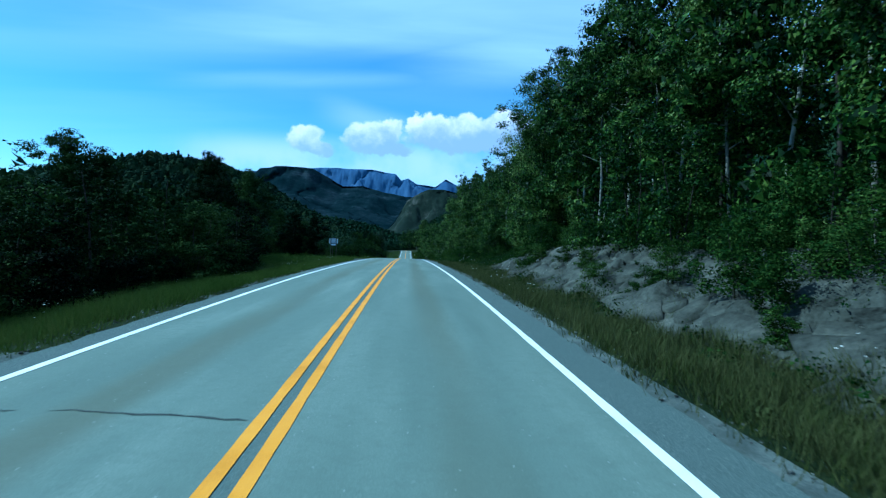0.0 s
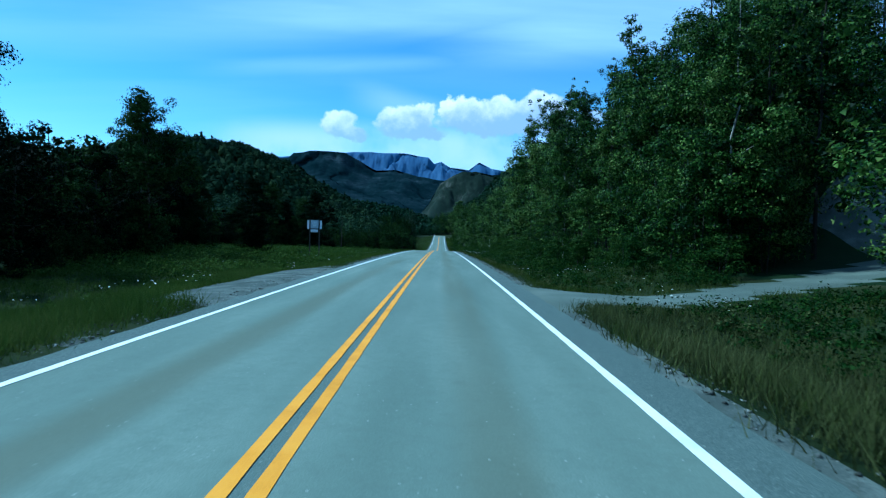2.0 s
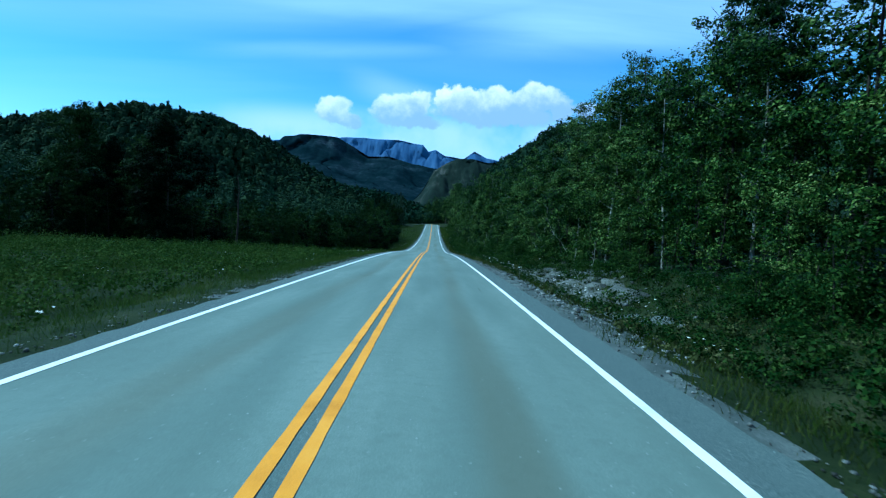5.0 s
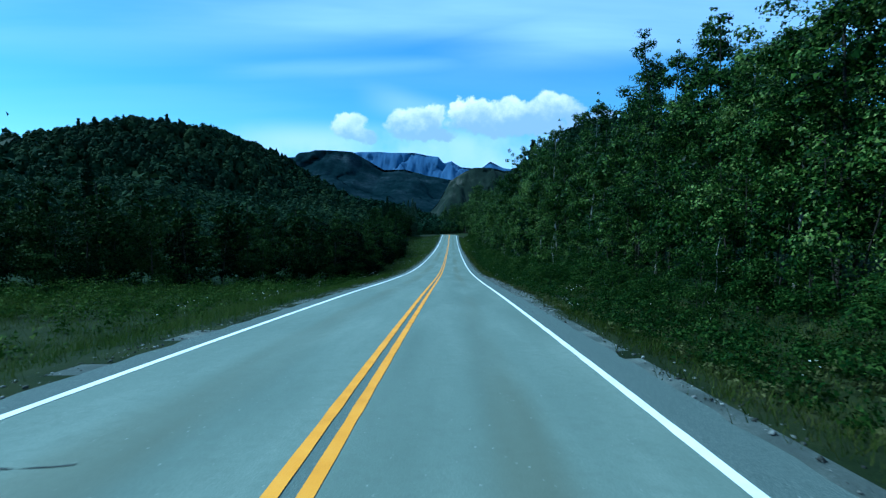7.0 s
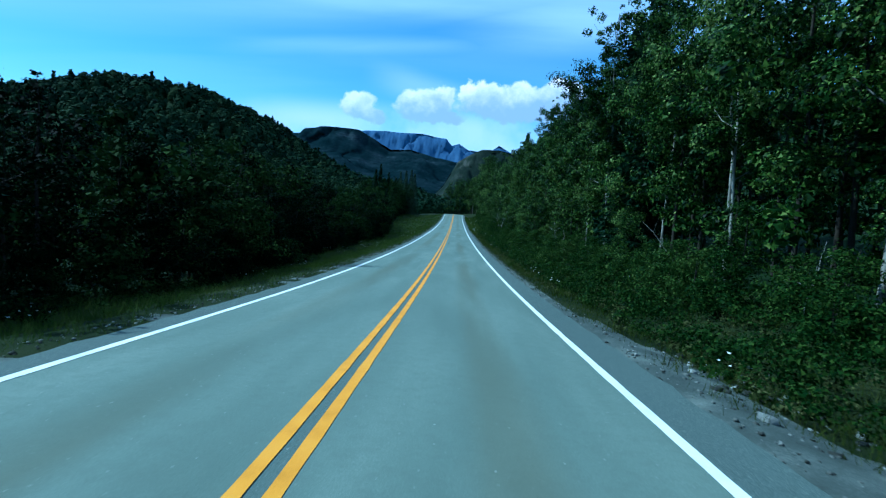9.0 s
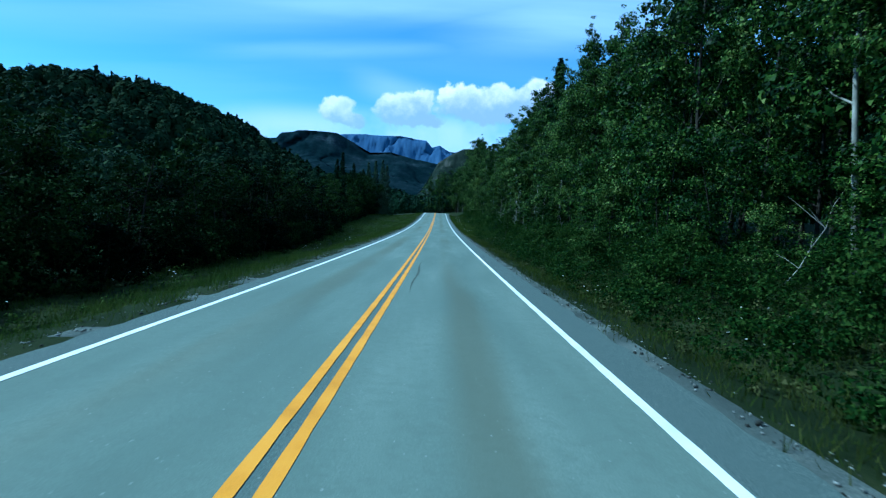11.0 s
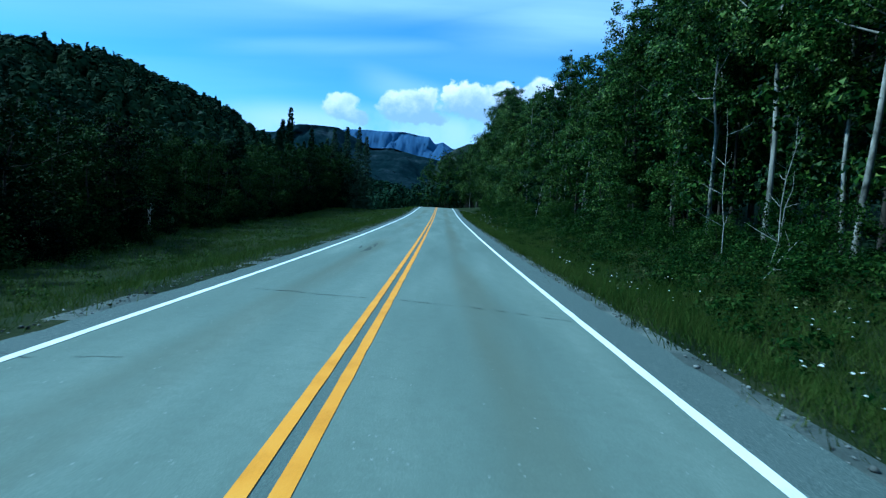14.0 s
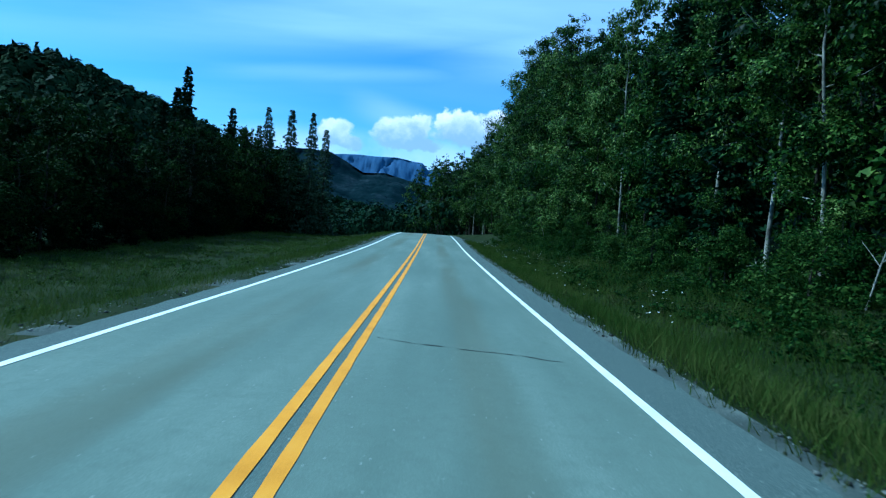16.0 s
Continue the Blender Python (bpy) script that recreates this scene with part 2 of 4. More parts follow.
FOREST = material("forest_floor", ((0.3, (0.005, 0.011, 0.004)), (0.55, (0.012, 0.024, 0.008)), (0.8, (0.026, 0.044, 0.013))), 0.05, 0.9, 0.95, 0.6)
GRASS = material("verge_grass_blades", ((0.15, (0.013, 0.025, 0.0030)), (0.5, (0.034, 0.051, 0.0075)), (0.9, (0.088, 0.095, 0.025))), 0.25, 3, 0.8, 0, island=0.45, through_light=0.3, spec=0.02)
MEADOW = material("meadow_grass_blades", ((0.15, (0.018, 0.038, 0.0050)), (0.5, (0.042, 0.068, 0.011)), (0.9, (0.095, 0.105, 0.028))), 0.25, 3, 0.8, 0, island=0.4, through_light=0.3, spec=0.02)
MEADOWLEAF = material("meadow_weed_leaves", ((0.20, (0.012, 0.027, 0.0035)), (0.5, (0.030, 0.055, 0.0075)), (0.85, (0.080, 0.105, 0.020))), 0.12, 1.5, 0.7, 0, island=0.35, through_light=0.25, spec=0.02)
DRYWEED = material("dry_weeds", ((0.15, (0.019, 0.026, 0.008)), (0.5, (0.049, 0.058, 0.018)), (0.9, (0.105, 0.108, 0.042))), 0.5, 3, 0.8, 0, island=0.5, through_light=0.2, spec=0.02)
PETAL = material("white_petals", ((0.3, (0.62, 0.62, 0.56)), (0.7, (0.85, 0.85, 0.80))), 5, 30, 0.7, 0, through_light=0.2)
LEAF = material("aspen_leaves", ((0.36, (0.0032, 0.0105, 0.0015)), (0.48, (0.0125, 0.0325, 0.0036)), (0.58, (0.039, 0.077, 0.0095)), (0.67, (0.100, 0.150, 0.026)), (0.78, (0.21, 0.255, 0.074))), 0.7, 2.4, 0.5, 0, island=0.34, per_object=0.15, through_light=0.22, spec=0.06)
SHRUB = material("willow_leaves", ((0.20, (0.0044, 0.0150, 0.0020)), (0.5, (0.0140, 0.0330, 0.0043)), (0.80, (0.050, 0.082, 0.014)), (1.0, (0.12, 0.155, 0.042))), 0.6, 3, 0.6, 0, island=0.55, per_object=0.30, through_light=0.25, spec=0.03)
# leaf colour set far down to paint in the shade on the left-hand trees
ALDER = material("shade_dark_leaves", ((0.28, (0.0007, 0.0028, 0.0009)), (0.5, (0.0034, 0.0096, 0.0022)), (0.66, (0.0115, 0.0240, 0.0048)), (0.80, (0.032, 0.053, 0.011))), 0.17, 0.7, 0.65, 0, island=0.20, per_object=0.5, through_light=0.10, spec=0.015)
# lighter copy of the spruce needles, with sunlight painted into the colour
SUNLITNEEDLE = material("sunlit_spruce_needles", ((0.2, (0.014, 0.028, 0.015)), (0.6, (0.036, 0.058, 0.030)), (0.9, (0.070, 0.092, 0.050))), 0.8, 6, 0.6, 0, island=0.5, through_light=0.15, spec=0.02)
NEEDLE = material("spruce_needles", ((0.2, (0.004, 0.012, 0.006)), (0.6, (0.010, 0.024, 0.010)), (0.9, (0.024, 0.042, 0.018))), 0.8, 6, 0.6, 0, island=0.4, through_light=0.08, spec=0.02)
BARK = material("pale_aspen_bark", ((0.37, (0.024, 0.024, 0.020)), (0.49, (0.18, 0.177, 0.150)), (0.73, (0.50, 0.49, 0.435))), 2, 7, 0.8, 0.4, stretch=(1, 1, 0.5))
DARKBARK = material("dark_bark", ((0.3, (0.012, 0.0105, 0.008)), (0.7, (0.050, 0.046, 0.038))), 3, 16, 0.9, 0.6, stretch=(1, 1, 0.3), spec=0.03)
WOODS = material("distant_woods", ((0.26, (0.0045, 0.0105, 0.0065)), (0.45, (0.010, 0.0215, 0.0105)), (0.60, (0.024, 0.040, 0.0155)), (0.78, (0.052, 0.068, 0.022))), 0.022, 0.10, 0.8, 0, island=0.05, through_light=0.1, spec=0.02)
# distance haze is mixed into both mountain colours as a blue tint
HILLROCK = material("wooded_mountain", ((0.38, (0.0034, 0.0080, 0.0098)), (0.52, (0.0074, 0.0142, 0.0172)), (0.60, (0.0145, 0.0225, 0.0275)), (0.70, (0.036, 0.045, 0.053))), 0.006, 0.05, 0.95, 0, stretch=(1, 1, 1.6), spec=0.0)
FARROCK = material("haze_blue_bare_mountain", ((0.34, (0.030, 0.058, 0.125)), (0.50, (0.040, 0.074, 0.150)), (0.66, (0.062, 0.098, 0.178))), 0.0035, 0.022, 0.95, 0, stretch=(1, 1, 1.4))
CLIFF = material("pale_cliff", ((0.42, (0.0050, 0.0098, 0.0070)), (0.53, (0.0100, 0.0165, 0.0115)), (0.58, (0.019, 0.025, 0.0185)), (0.64, (0.050, 0.052, 0.045)), (0.72, (0.115, 0.114, 0.10))), 0.014, 0.07, 0.95, 0, stretch=(1, 1, 0.35))
POST = material("weathered_post", ((0.3, (0.03, 0.026, 0.022)), (0.7, (0.085, 0.075, 0.06))), 4, 40, 0.85)
PANEL = material("white_sign_face", ((0.3, (0.70, 0.72, 0.72)), (0.7, (0.82, 0.83, 0.82))), 3, 30, 0.45)
PANEL_GREY = material("grey_sign_face", ((0.3, (0.36, 0.40, 0.42)), (0.7, (0.48, 0.52, 0.54))), 3, 30, 0.45)
DEADWOOD = material("bleached_dead_wood", ((0.3, (0.13, 0.125, 0.105)), (0.7, (0.38, 0.37, 0.33))), 3, 20, 0.85)

# ---------------------------------------------------------------- mesh helpers


def mesh_of(name, verts, faces, mats, smooth=False, slots=None):
    me = bpy.data.meshes.new(name)
    verts = np.asarray(verts, np.float32)
    faces = np.asarray(faces, np.int32)
    k = faces.shape[1]
    me.vertices.add(len(verts))
    me.vertices.foreach_set("co", verts.ravel())
    me.loops.add(faces.size)
    me.loops.foreach_set("vertex_index", faces.ravel())
    me.polygons.add(len(faces))
    me.polygons.foreach_set("loop_start", np.arange(0, faces.size, k, dtype=np.int32))
    if smooth:
        me.polygons.foreach_set("use_smooth", np.ones(len(faces), bool))
    for m in mats if isinstance(mats, (list, tuple)) else (mats,):
        me.materials.append(m)
    if slots is not None:
        me.polygons.foreach_set("material_index", np.asarray(slots, np.int32))
    me.update(calc_edges=True)
    me.validate()
    return me


def child(name, me, parent, label=""):
    ob = new(name, me)
    ob.parent = parent
    if label:
        tagged(ob, label)
    return ob


def grid_faces(nu, nv):
    a = np.arange((nu - 1) * nv).reshape(nu - 1, nv)[:, :-1].ravel()
    return np.stack([a, a + nv, a + nv + 1, a + 1], 1)


def tube(points, radii, sides=6):
    """A tapered tube along points."""
    points = [Vector(p) for p in points]
    vs, fs = [], []
    for i, p in enumerate(points):
        d = (points[min(i + 1, len(points) - 1)] - points[max(i - 1, 0)]).normalized()
        a = d.cross(Vector((0.31, 0.9, 0.2))).normalized()
        b = d.cross(a)
        for k in range(sides):
            w = 2 * math.pi * k / sides
            vs.append(p + (a * math.cos(w) + b * math.sin(w)) * radii[i])
    for i in range(len(points) - 1):
        for k in range(sides):
            q = (k + 1) % sides
            fs.append((i * sides + k, i * sides + q, (i + 1) * sides + q, (i + 1) * sides + k))
    return [tuple(x) for x in vs], fs


class Soup:
    """Collects pieces with four-cornered faces into one mesh."""

    def __init__(self):
        self.v, self.f, self.n = [], [], 0

    def put(self, v, f):
        v, f = np.asarray(v, float), np.asarray(f, int)
        self.v.append(v)
        self.f.append(f + self.n)
        self.n += len(v)

    def mesh(self, name, mat, smooth=False):
        return mesh_of(name, np.concatenate(self.v), np.concatenate(self.f), mat, smooth)


def leaves(rng, centres, radii, count, size, flat=0.35):
    """Pointed leaves strewn round the centres; each centre gets count of them."""
    c = np.repeat(np.asarray(centres, float), count, 0)
    r = np.repeat(np.asarray(radii, float).reshape(-1, 1), count, 0)
    n = len(c)
    d = rng.normal(size=(n, 3))
    d /= np.linalg.norm(d, axis=1, keepdims=True)
    rad = np.minimum(rng.random((n, 1)) ** 0.36 * (0.75 + 0.45 * rng.random((n, 1))), 1.15)
    # clumps of uneven shape, drawn out at random
    k = len(np.atleast_2d(centres))
    shape = np.repeat(np.exp(rng.normal(0, 0.22, (k, 3)) + np.array([0, 0, 0.12])), count, 0)
    p = c + d * r * rad * shape * np.array([1.02, 1.02, 0.60])
    nor = d * 1.25 + rng.normal(size=(n, 3)) * 0.42 + np.array([0, 0, flat])
    nor /= np.linalg.norm(nor, axis=1, keepdims=True)
    t = rng.normal(size=(n, 3))
    a = np.cross(nor, t)
    a /= np.linalg.norm(a, axis=1, keepdims=True) + 1e-9
    b = np.cross(nor, a)
    s = size * (0.6 + 0.8 * rng.random((n, 1)))
    w = s * (0.75 + 0.3 * rng.random((n, 1)))
    v = np.stack([p + b * s * 0.62, p + a * w * 0.5 - b * s * 0.38, p - a * w * 0.5 - b * s * 0.38], 1).reshape(-1, 3)
    return v, np.arange(3 * n).reshape(n, 3)


# ---------------------------------------------------------------- ground


def left_edge(y):
    """How far to the left of the road the trees begin."""
    y = np.asarray(y, float)
    return np.interp(y, (-60, 0, 40, 58, 72, 86, 100, 116, 140, 165, 185, 200, 212, 226, 240, 260, 300, 330, 345, 356, 372, 385, 400, 450, 520),
                     (11, 11, 11, 15, 20, 23.5, 28, 35, 42, 38, 24, 17, 10, 9, 10.5, 12, 12, 15, 17, 20, 20.5, 20.5, 22, 22, 18))


def right_edge(y):
    y = np.asarray(y, float)
    return np.interp(y, (-60, 0, 40, 54, 62, 70, 90, 130, 160, 320, 340, 400, 520), (11, 11, 11.5, 12.5, 15, 11.5, 10.5, 11, 10.5, 11, 12, 12, 11))


def wave(x, y, s):
    return (np.sin(x / s * 1.7 + y / s * 0.6 + 1.3) + np.sin(y / s * 1.3 - x / s * 0.9) + np.sin((x + y) / s * 2.9 + 0.4) * 0.5) / 2.5


def hills(x, y):
    """The wooded hills away from the road."""
    lx = 0.875 * np.interp(-x + 2, (0, 40, 110, 180, 205, 245, 320, 375, 480, 800, 1500, 4000), (0, 0, 17, 60, 84, 104, 115, 103, 78, 48, 40, 40))
    left = lx * smooth01((y - 500) / 230) * (1 - 0.8 * smooth01((y - 850) / 500))
    low = 14 * smooth01((-x - 45) / 150) * smooth01((y + 200) / 300)
    right = 84 * smooth01((x - 14) / 95) * smooth01((y - 330) / 260) * (1 - 0.7 * smooth01((y - 900) / 500))
    bank = 26 * smooth01((x - 16) / 70)
    back = 62 * smooth01((y - 650) / 900)
    return np.maximum(left, low) + np.maximum(right, bank) + back * (1 - 0.4 * np.exp(-((x + 5) / 60) ** 2))


def ground_z(x, y):
    x, y = np.asarray(x, float), np.asarray(y, float)
    dx = x - road_x(y)
    rz = road_z(y) * (1 - smooth01((np.abs(dx) - 60) / 150))
    ax = np.abs(dx)
    right = np.interp(dx, (0, 3.9, 4.4, 5.0, 6.6, 8.2, 10.6, 14, 20, 60), (-0.18, -0.15, -0.085, -0.18, -0.55, -0.25, 0.55, 0.95, 1.4, 2.0))
    rock = np.exp(-((y - 22) / 24) ** 4)
    right = right + rock * np.interp(dx, (6, 7.5, 10.5, 14), (0, 0.05, 0.75, 0.5))
    past = y - 62.2 - np.clip(dx - 9, 0, 40) * 0.45
    drive = np.exp(-((past + 0.7) / 5.0) ** 4)
    flat = np.interp(dx, (0, 3.9, 4.4, 8, 16, 30), (-0.18, -0.15, -0.085, -0.15, 0.55, 2.2))
    right = right * (1 - drive) + flat * drive
    right = right + 3.4 * smooth01((past - 2.4) / 4.5) * smooth01((dx - 18.5) / 4) * (1 - smooth01((past - 14) / 9)) * (1 - smooth01((dx - 32) / 10))
    left = np.interp(ax, (0, 3.7, 4.15, 5.0, 8.0, 12, 40, 80), (-0.18, -0.15, -0.085, -0.18, -0.95, -1.25, -1.6, -1.2))
    left = left + np.exp(-((y - 140) / 75) ** 6) * np.interp(ax, (5, 9, 14, 40, 60, 90), (0, 0.20, 0.40, 0.95, 0.8, 0))
    pad = np.exp(-((y - 66) / 12) ** 4)
    left = left + pad * np.interp(ax, (4.3, 6, 8.0, 11), (0, 0.25, 0.45, 0))
    off = np.where(dx > 0, right, left)
    rough = wave(x, y, 2.2) * 0.10 * smooth01((ax - 5) / 4) + wave(x, y, 11) * 0.25 * smooth01((ax - 8) / 10) + wave(x, y, 60) * 3.0 * smooth01((ax - 60) / 120)
    rough = rough + rock * (dx > 7) * (dx < 12) * (wave(x * 2.3, y * 1.9, 1.6) * 0.22 + wave(x, y, 0.9) * 0.10)
    rough = rough * (1 - 0.8 * drive * (dx > 0))
    return rz + off + rough + hills(x, y)


def build_ground():
    near = np.concatenate([np.arange(0, 16, 0.5), np.arange(16, 40, 2.0), np.arange(40, 120, 8.0), np.geomspace(120, 4900, 40)])
    xs = np.unique(np.concatenate([-near, near]))
    ys = np.concatenate([-np.geomspace(1500, 40, 12), np.arange(-30, 480, 0.8), np.arange(480, 700, 6.0), np.geomspace(700, 4900, 44)])
    X, Y = np.meshgrid(xs, ys, indexing="ij")
    Z = ground_z(X, Y)
    far_drop = smooth01((np.hypot(X, Y - 300) - 2200) / 1500)
    Z = Z * (1 - far_drop) + far_drop * 30
    f = grid_faces(len(xs), len(ys))
    cx, cy = X.ravel()[f].mean(1), Y.ravel()[f].mean(1)
    dx = cx - road_x(cy)
    jit = wave(cx * 3.1, cy * 2.7, 1.1) * 0.45 + wave(cx, cy, 0.7) * 0.35
    slot = np.zeros(len(f), int)
    slot[(dx < -left_edge(cy) - 1) | (dx > right_edge(cy))] = 1
    slot[(dx < 4.45 + jit * 0.35) & (dx > -4.2 + jit * 0.3)] = 2
    wide = np.maximum(np.exp(-((cy - 141) / 19) ** 6), np.exp(-((cy - 198) / 19) ** 6))
    slot[(dx > 4) & (dx < 4.45 + 1.25 * wide + jit * (0.35 + 0.5 * wide))] = 2
    rock = (np.abs(cy - 20) < 26) & (dx > 7.4 + jit) & (dx < 11.6 + jit)
    slot[rock] = 3
    bank = (np.abs(cy - 141) < 13) & (dx > 6.8 + jit * 2) & (dx < 10.2 + jit * 2) & (wave(cx, cy, 2.3) > 0.3)
    slot[bank] = 2
    past = cy - 62.2 - np.clip(dx - 9, 0, 40) * 0.45
    slot[(past > 2) & (past < 8 + jit) & (dx > 20 + jit) & (dx < 33)] = 2
    drive = (np.abs(past) < np.interp(dx, (4, 5.5, 8, 30), (3.8, 2.3, 1.4, 1.4)) + jit * 0.25) & (dx > 4) & (dx < 34)
    slot[drive] = 4
    pad = (np.abs(cy - 66) < 8 + jit * 4) & (dx < -4) & (dx > -6.6 + jit)
    slot[pad] = 2
    me = mesh_of("ground", np.stack([X.ravel(), Y.ravel(), Z.ravel()], 1), f, [SOIL, FOREST, GRAVEL, ROCKY, DRIVE], True, slot)
    tagged(new("ground", me), "grassy verge and forest floor with gravel shoulders", "ground", kind="structure")


build_ground()

# ---------------------------------------------------------------- road


def strip(xa, xb, y0, y1, lift, step=1.0, columns=1, wear=0.0):
    """A band of the road between two offsets from its centre line, as vertices and faces."""
    ys = np.arange(y0, y1 + step * 0.5, step)
    us = np.linspace(xa, xb, columns + 1)
    U, Y = np.meshgrid(us, ys, indexing="ij")
    if wear:
        U = U + np.where(U == U.min(), -1, 1) * wear * (np.sin(Y * 7.1) * np.sin(Y * 2.3 + xa))
    Z = road_z(Y) - 0.015 * np.abs(U) + lift
    return np.stack([(U + road_x(Y)).ravel(), Y.ravel(), Z.ravel()], 1), grid_faces(len(us), len(ys))[:, ::-1]


def build_road():
    v, f = strip(-3.92, 4.12, -60, 545, 0.0, 0.5, 10, 0.05)
    road = tagged(new("road", mesh_of("road", v, f, ASPHALT, True)), "worn grey asphalt two-lane road with tyre bands", "road", kind="structure")
    for name, xa, xb, mat, label in (("edge_line", -3.42, -3.29, WHITE, "white painted edge line"), ("edge_line", 3.29, 3.42, WHITE, "white painted edge line"),
                                     ("centre_line", -0.180, -0.060, YELLOW, "yellow painted centre line"), ("centre_line", 0.060, 0.180, YELLOW, "yellow painted centre line")):
        v, f = strip(xa, xb, -60, 545, 0.006, 0.5, 1, 0.006)
        if xa > 3:
            # a worn gap in the paint
            f = f[np.abs(v[f].mean(1)[:, 1] - 287.75) > 0.3]
        child(name, mesh_of(name, v, f, mat), road, label)
    rng = np.random.default_rng(5)
    # cracks across the lanes: where, slant, from, to
    for yc, slant, xa, xb in CRACKS:
        n = int((xb - xa) / 0.12)
        xs = np.linspace(xa, xb, n)
        path = yc + slant * xs + np.cumsum(rng.normal(0, 0.035, n))
        w = 0.010 + 0.024 * rng.random(n)
        w *= (rng.random(n) > 0.25) * np.repeat(0.25 + 0.75 * rng.random(n // 5 + 1), 5)[:n]
        v, f = [], []
        for i in range(n):
            for s in (-1, 1):
                y = path[i] + s * w[i]
                v.append((xs[i] + float(road_x(y)), y, float(road_z(y)) - 0.015 * abs(xs[i]) + 0.005))
        f = [(2 * i, 2 * i + 2, 2 * i + 3, 2 * i + 1) for i in range(n - 1)]
        child("crack", mesh_of("crack", v, f, TAR), road, "dark crack across the asphalt")
    # dark worn streaks along the lane: start, length, offset, width
    for y0, length, x0, wide in SCUFFS:
        ys = np.arange(y0, y0 + length, 0.08)
        mid = x0 + 0.36 / max(3.0, length) * np.sin(ys * 0.9) + np.cumsum(rng.normal(0, 0.036 / max(3.0, length) ** 1.5, len(ys)))
        half = wide * np.sin(np.pi * (ys - y0 + 0.04) / (length + 0.08)) * (0.35 + 0.65 * rng.random(len(ys)))
        v = [(m_ + s_ * h_, y_, float(road_z(y_)) - 0.015 * abs(m_) + 0.004) for y_, m_, h_ in zip(ys, mid, half) for s_ in (-1, 1)]
        f = [(2 * i, 2 * i + 1, 2 * i + 3, 2 * i + 2) for i in range(len(ys) - 1)]
        child("worn_streak", mesh_of("worn_streak", v, f, WORN), road, "dark worn streak in the lane")


SCUFFS = ((335.5, 3.2, -1.95, 0.15), (338.2, 2.4, -1.75, 0.11), (337.0, 1.9, -2.25, 0.08), (359.6, 0.5, 2.58, 0.05), (261.5, 11.0, 0.49, 0.055), (129.9, 2.0, 2.70, 0.022))
CRACKS = ((5.7, 0.0, -5, 0.4), (40.7, -0.06, -3.3, 2.6), (88.0, 0.12, -3.0, 3.3), (110.0, -0.08, -3.4, 3.2), (133.6, -0.42, -3.0, 3.4), (143.6, 0.0, 0.4, 2.8),
          (162.0, 0.1, -4.0, -1.8), (177.7, -0.15, 0.9, 3.0), (200.3, -0.05, -2.9, 2.9), (238.0, 0.0, -3.2, 3.2), (288.6, 0.10, -3.0, 3.0), (301.5, -0.1, -3.2, 3.1), (311.3, -0.22, -3.6, 3.4),
          (321.0, 0.0, -4.0, -2.3), (325.3, -0.28, -2.6, 3.2), (344.5, 0.0, -2.6, -0.9), (353.7, 0.0, -4.2, 0.6), (368.4, -0.22, 0.3, 3.1), (369.8, 0.0, -2.2, -1.5), (398.0, 0.1, -3.2, 3.0))
build_road()

# ---------------------------------------------------------------- mountains


def ridge(name, label, mat, dist, profile, depth, seed, rough, columns=260, rows=40):
    """A mountain range with its crest at y = dist, falling towards the road; profile: (x, height) of the crest."""
    px, pz = zip(*profile)
    xs = np.linspace(px[0], px[-1], columns)
    top = np.interp(xs, px, pz)
    rng = np.random.default_rng(seed)
    jag = np.zeros(columns)
    for o in range(1, 7):
        k = 2 ** o
        jag += np.interp(np.linspace(0, k * 3, columns), np.arange(k * 3 + 1), rng.normal(size=k * 3 + 1)) / k**0.9
    top = top + jag * rough
    T = np.linspace(0, 1, rows)
    V = np.zeros((columns, rows, 3))
    for j, t in enumerate(T):
        V[:, j, 0] = xs
        gully = np.array([noise.fractal(Vector((x / depth * 14.0 + 0.8 * t, t * 7.0, seed + 5.0)), 0.8, 2.2, 5) for x in xs])
        spur = np.array([noise.fractal(Vector((x / depth * 3.0 + 0.35 * t, t * 2.4, seed)), 0.9, 2.1, 6) for x in xs])
        V[:, j, 1] = dist - depth * t + spur * depth * 0.15 * (t > 0) + gully * depth * 0.035 * (t > 0)
        V[:, j, 2] = top * (1 - t) ** 1.25 * (1 + 0.55 * spur * min(1, t * 4)) + spur * rough * 1.2 * t + gully * rough * 1.1 * min(1, t * 6)
    me = mesh_of(name, V.reshape(-1, 3), grid_faces(columns, rows), mat, True)
    return tagged(new(name, me), label, "mountain", kind="structure")


def range_profile(dist, pairs):
    """Crest heights from slopes as seen from the road's middle stretch."""
    d = dist - 170
    return [(1.1 + a * d, 0.5 + b * d) for a, b in pairs]


ridge("backdrop_far_range", "bare mountain plateau in the distance, coloured with haze blue", FARROCK, 4750,
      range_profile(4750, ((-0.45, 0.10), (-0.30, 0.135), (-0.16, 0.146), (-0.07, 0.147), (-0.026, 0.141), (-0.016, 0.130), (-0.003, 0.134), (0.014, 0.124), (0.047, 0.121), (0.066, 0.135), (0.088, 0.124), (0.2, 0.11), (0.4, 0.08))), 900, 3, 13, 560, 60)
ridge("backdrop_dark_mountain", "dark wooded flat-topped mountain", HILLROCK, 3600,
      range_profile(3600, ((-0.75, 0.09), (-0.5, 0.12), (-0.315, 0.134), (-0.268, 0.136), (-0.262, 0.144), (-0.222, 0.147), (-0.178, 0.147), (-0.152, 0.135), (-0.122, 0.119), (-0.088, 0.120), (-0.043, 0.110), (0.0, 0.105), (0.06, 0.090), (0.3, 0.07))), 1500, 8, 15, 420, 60)
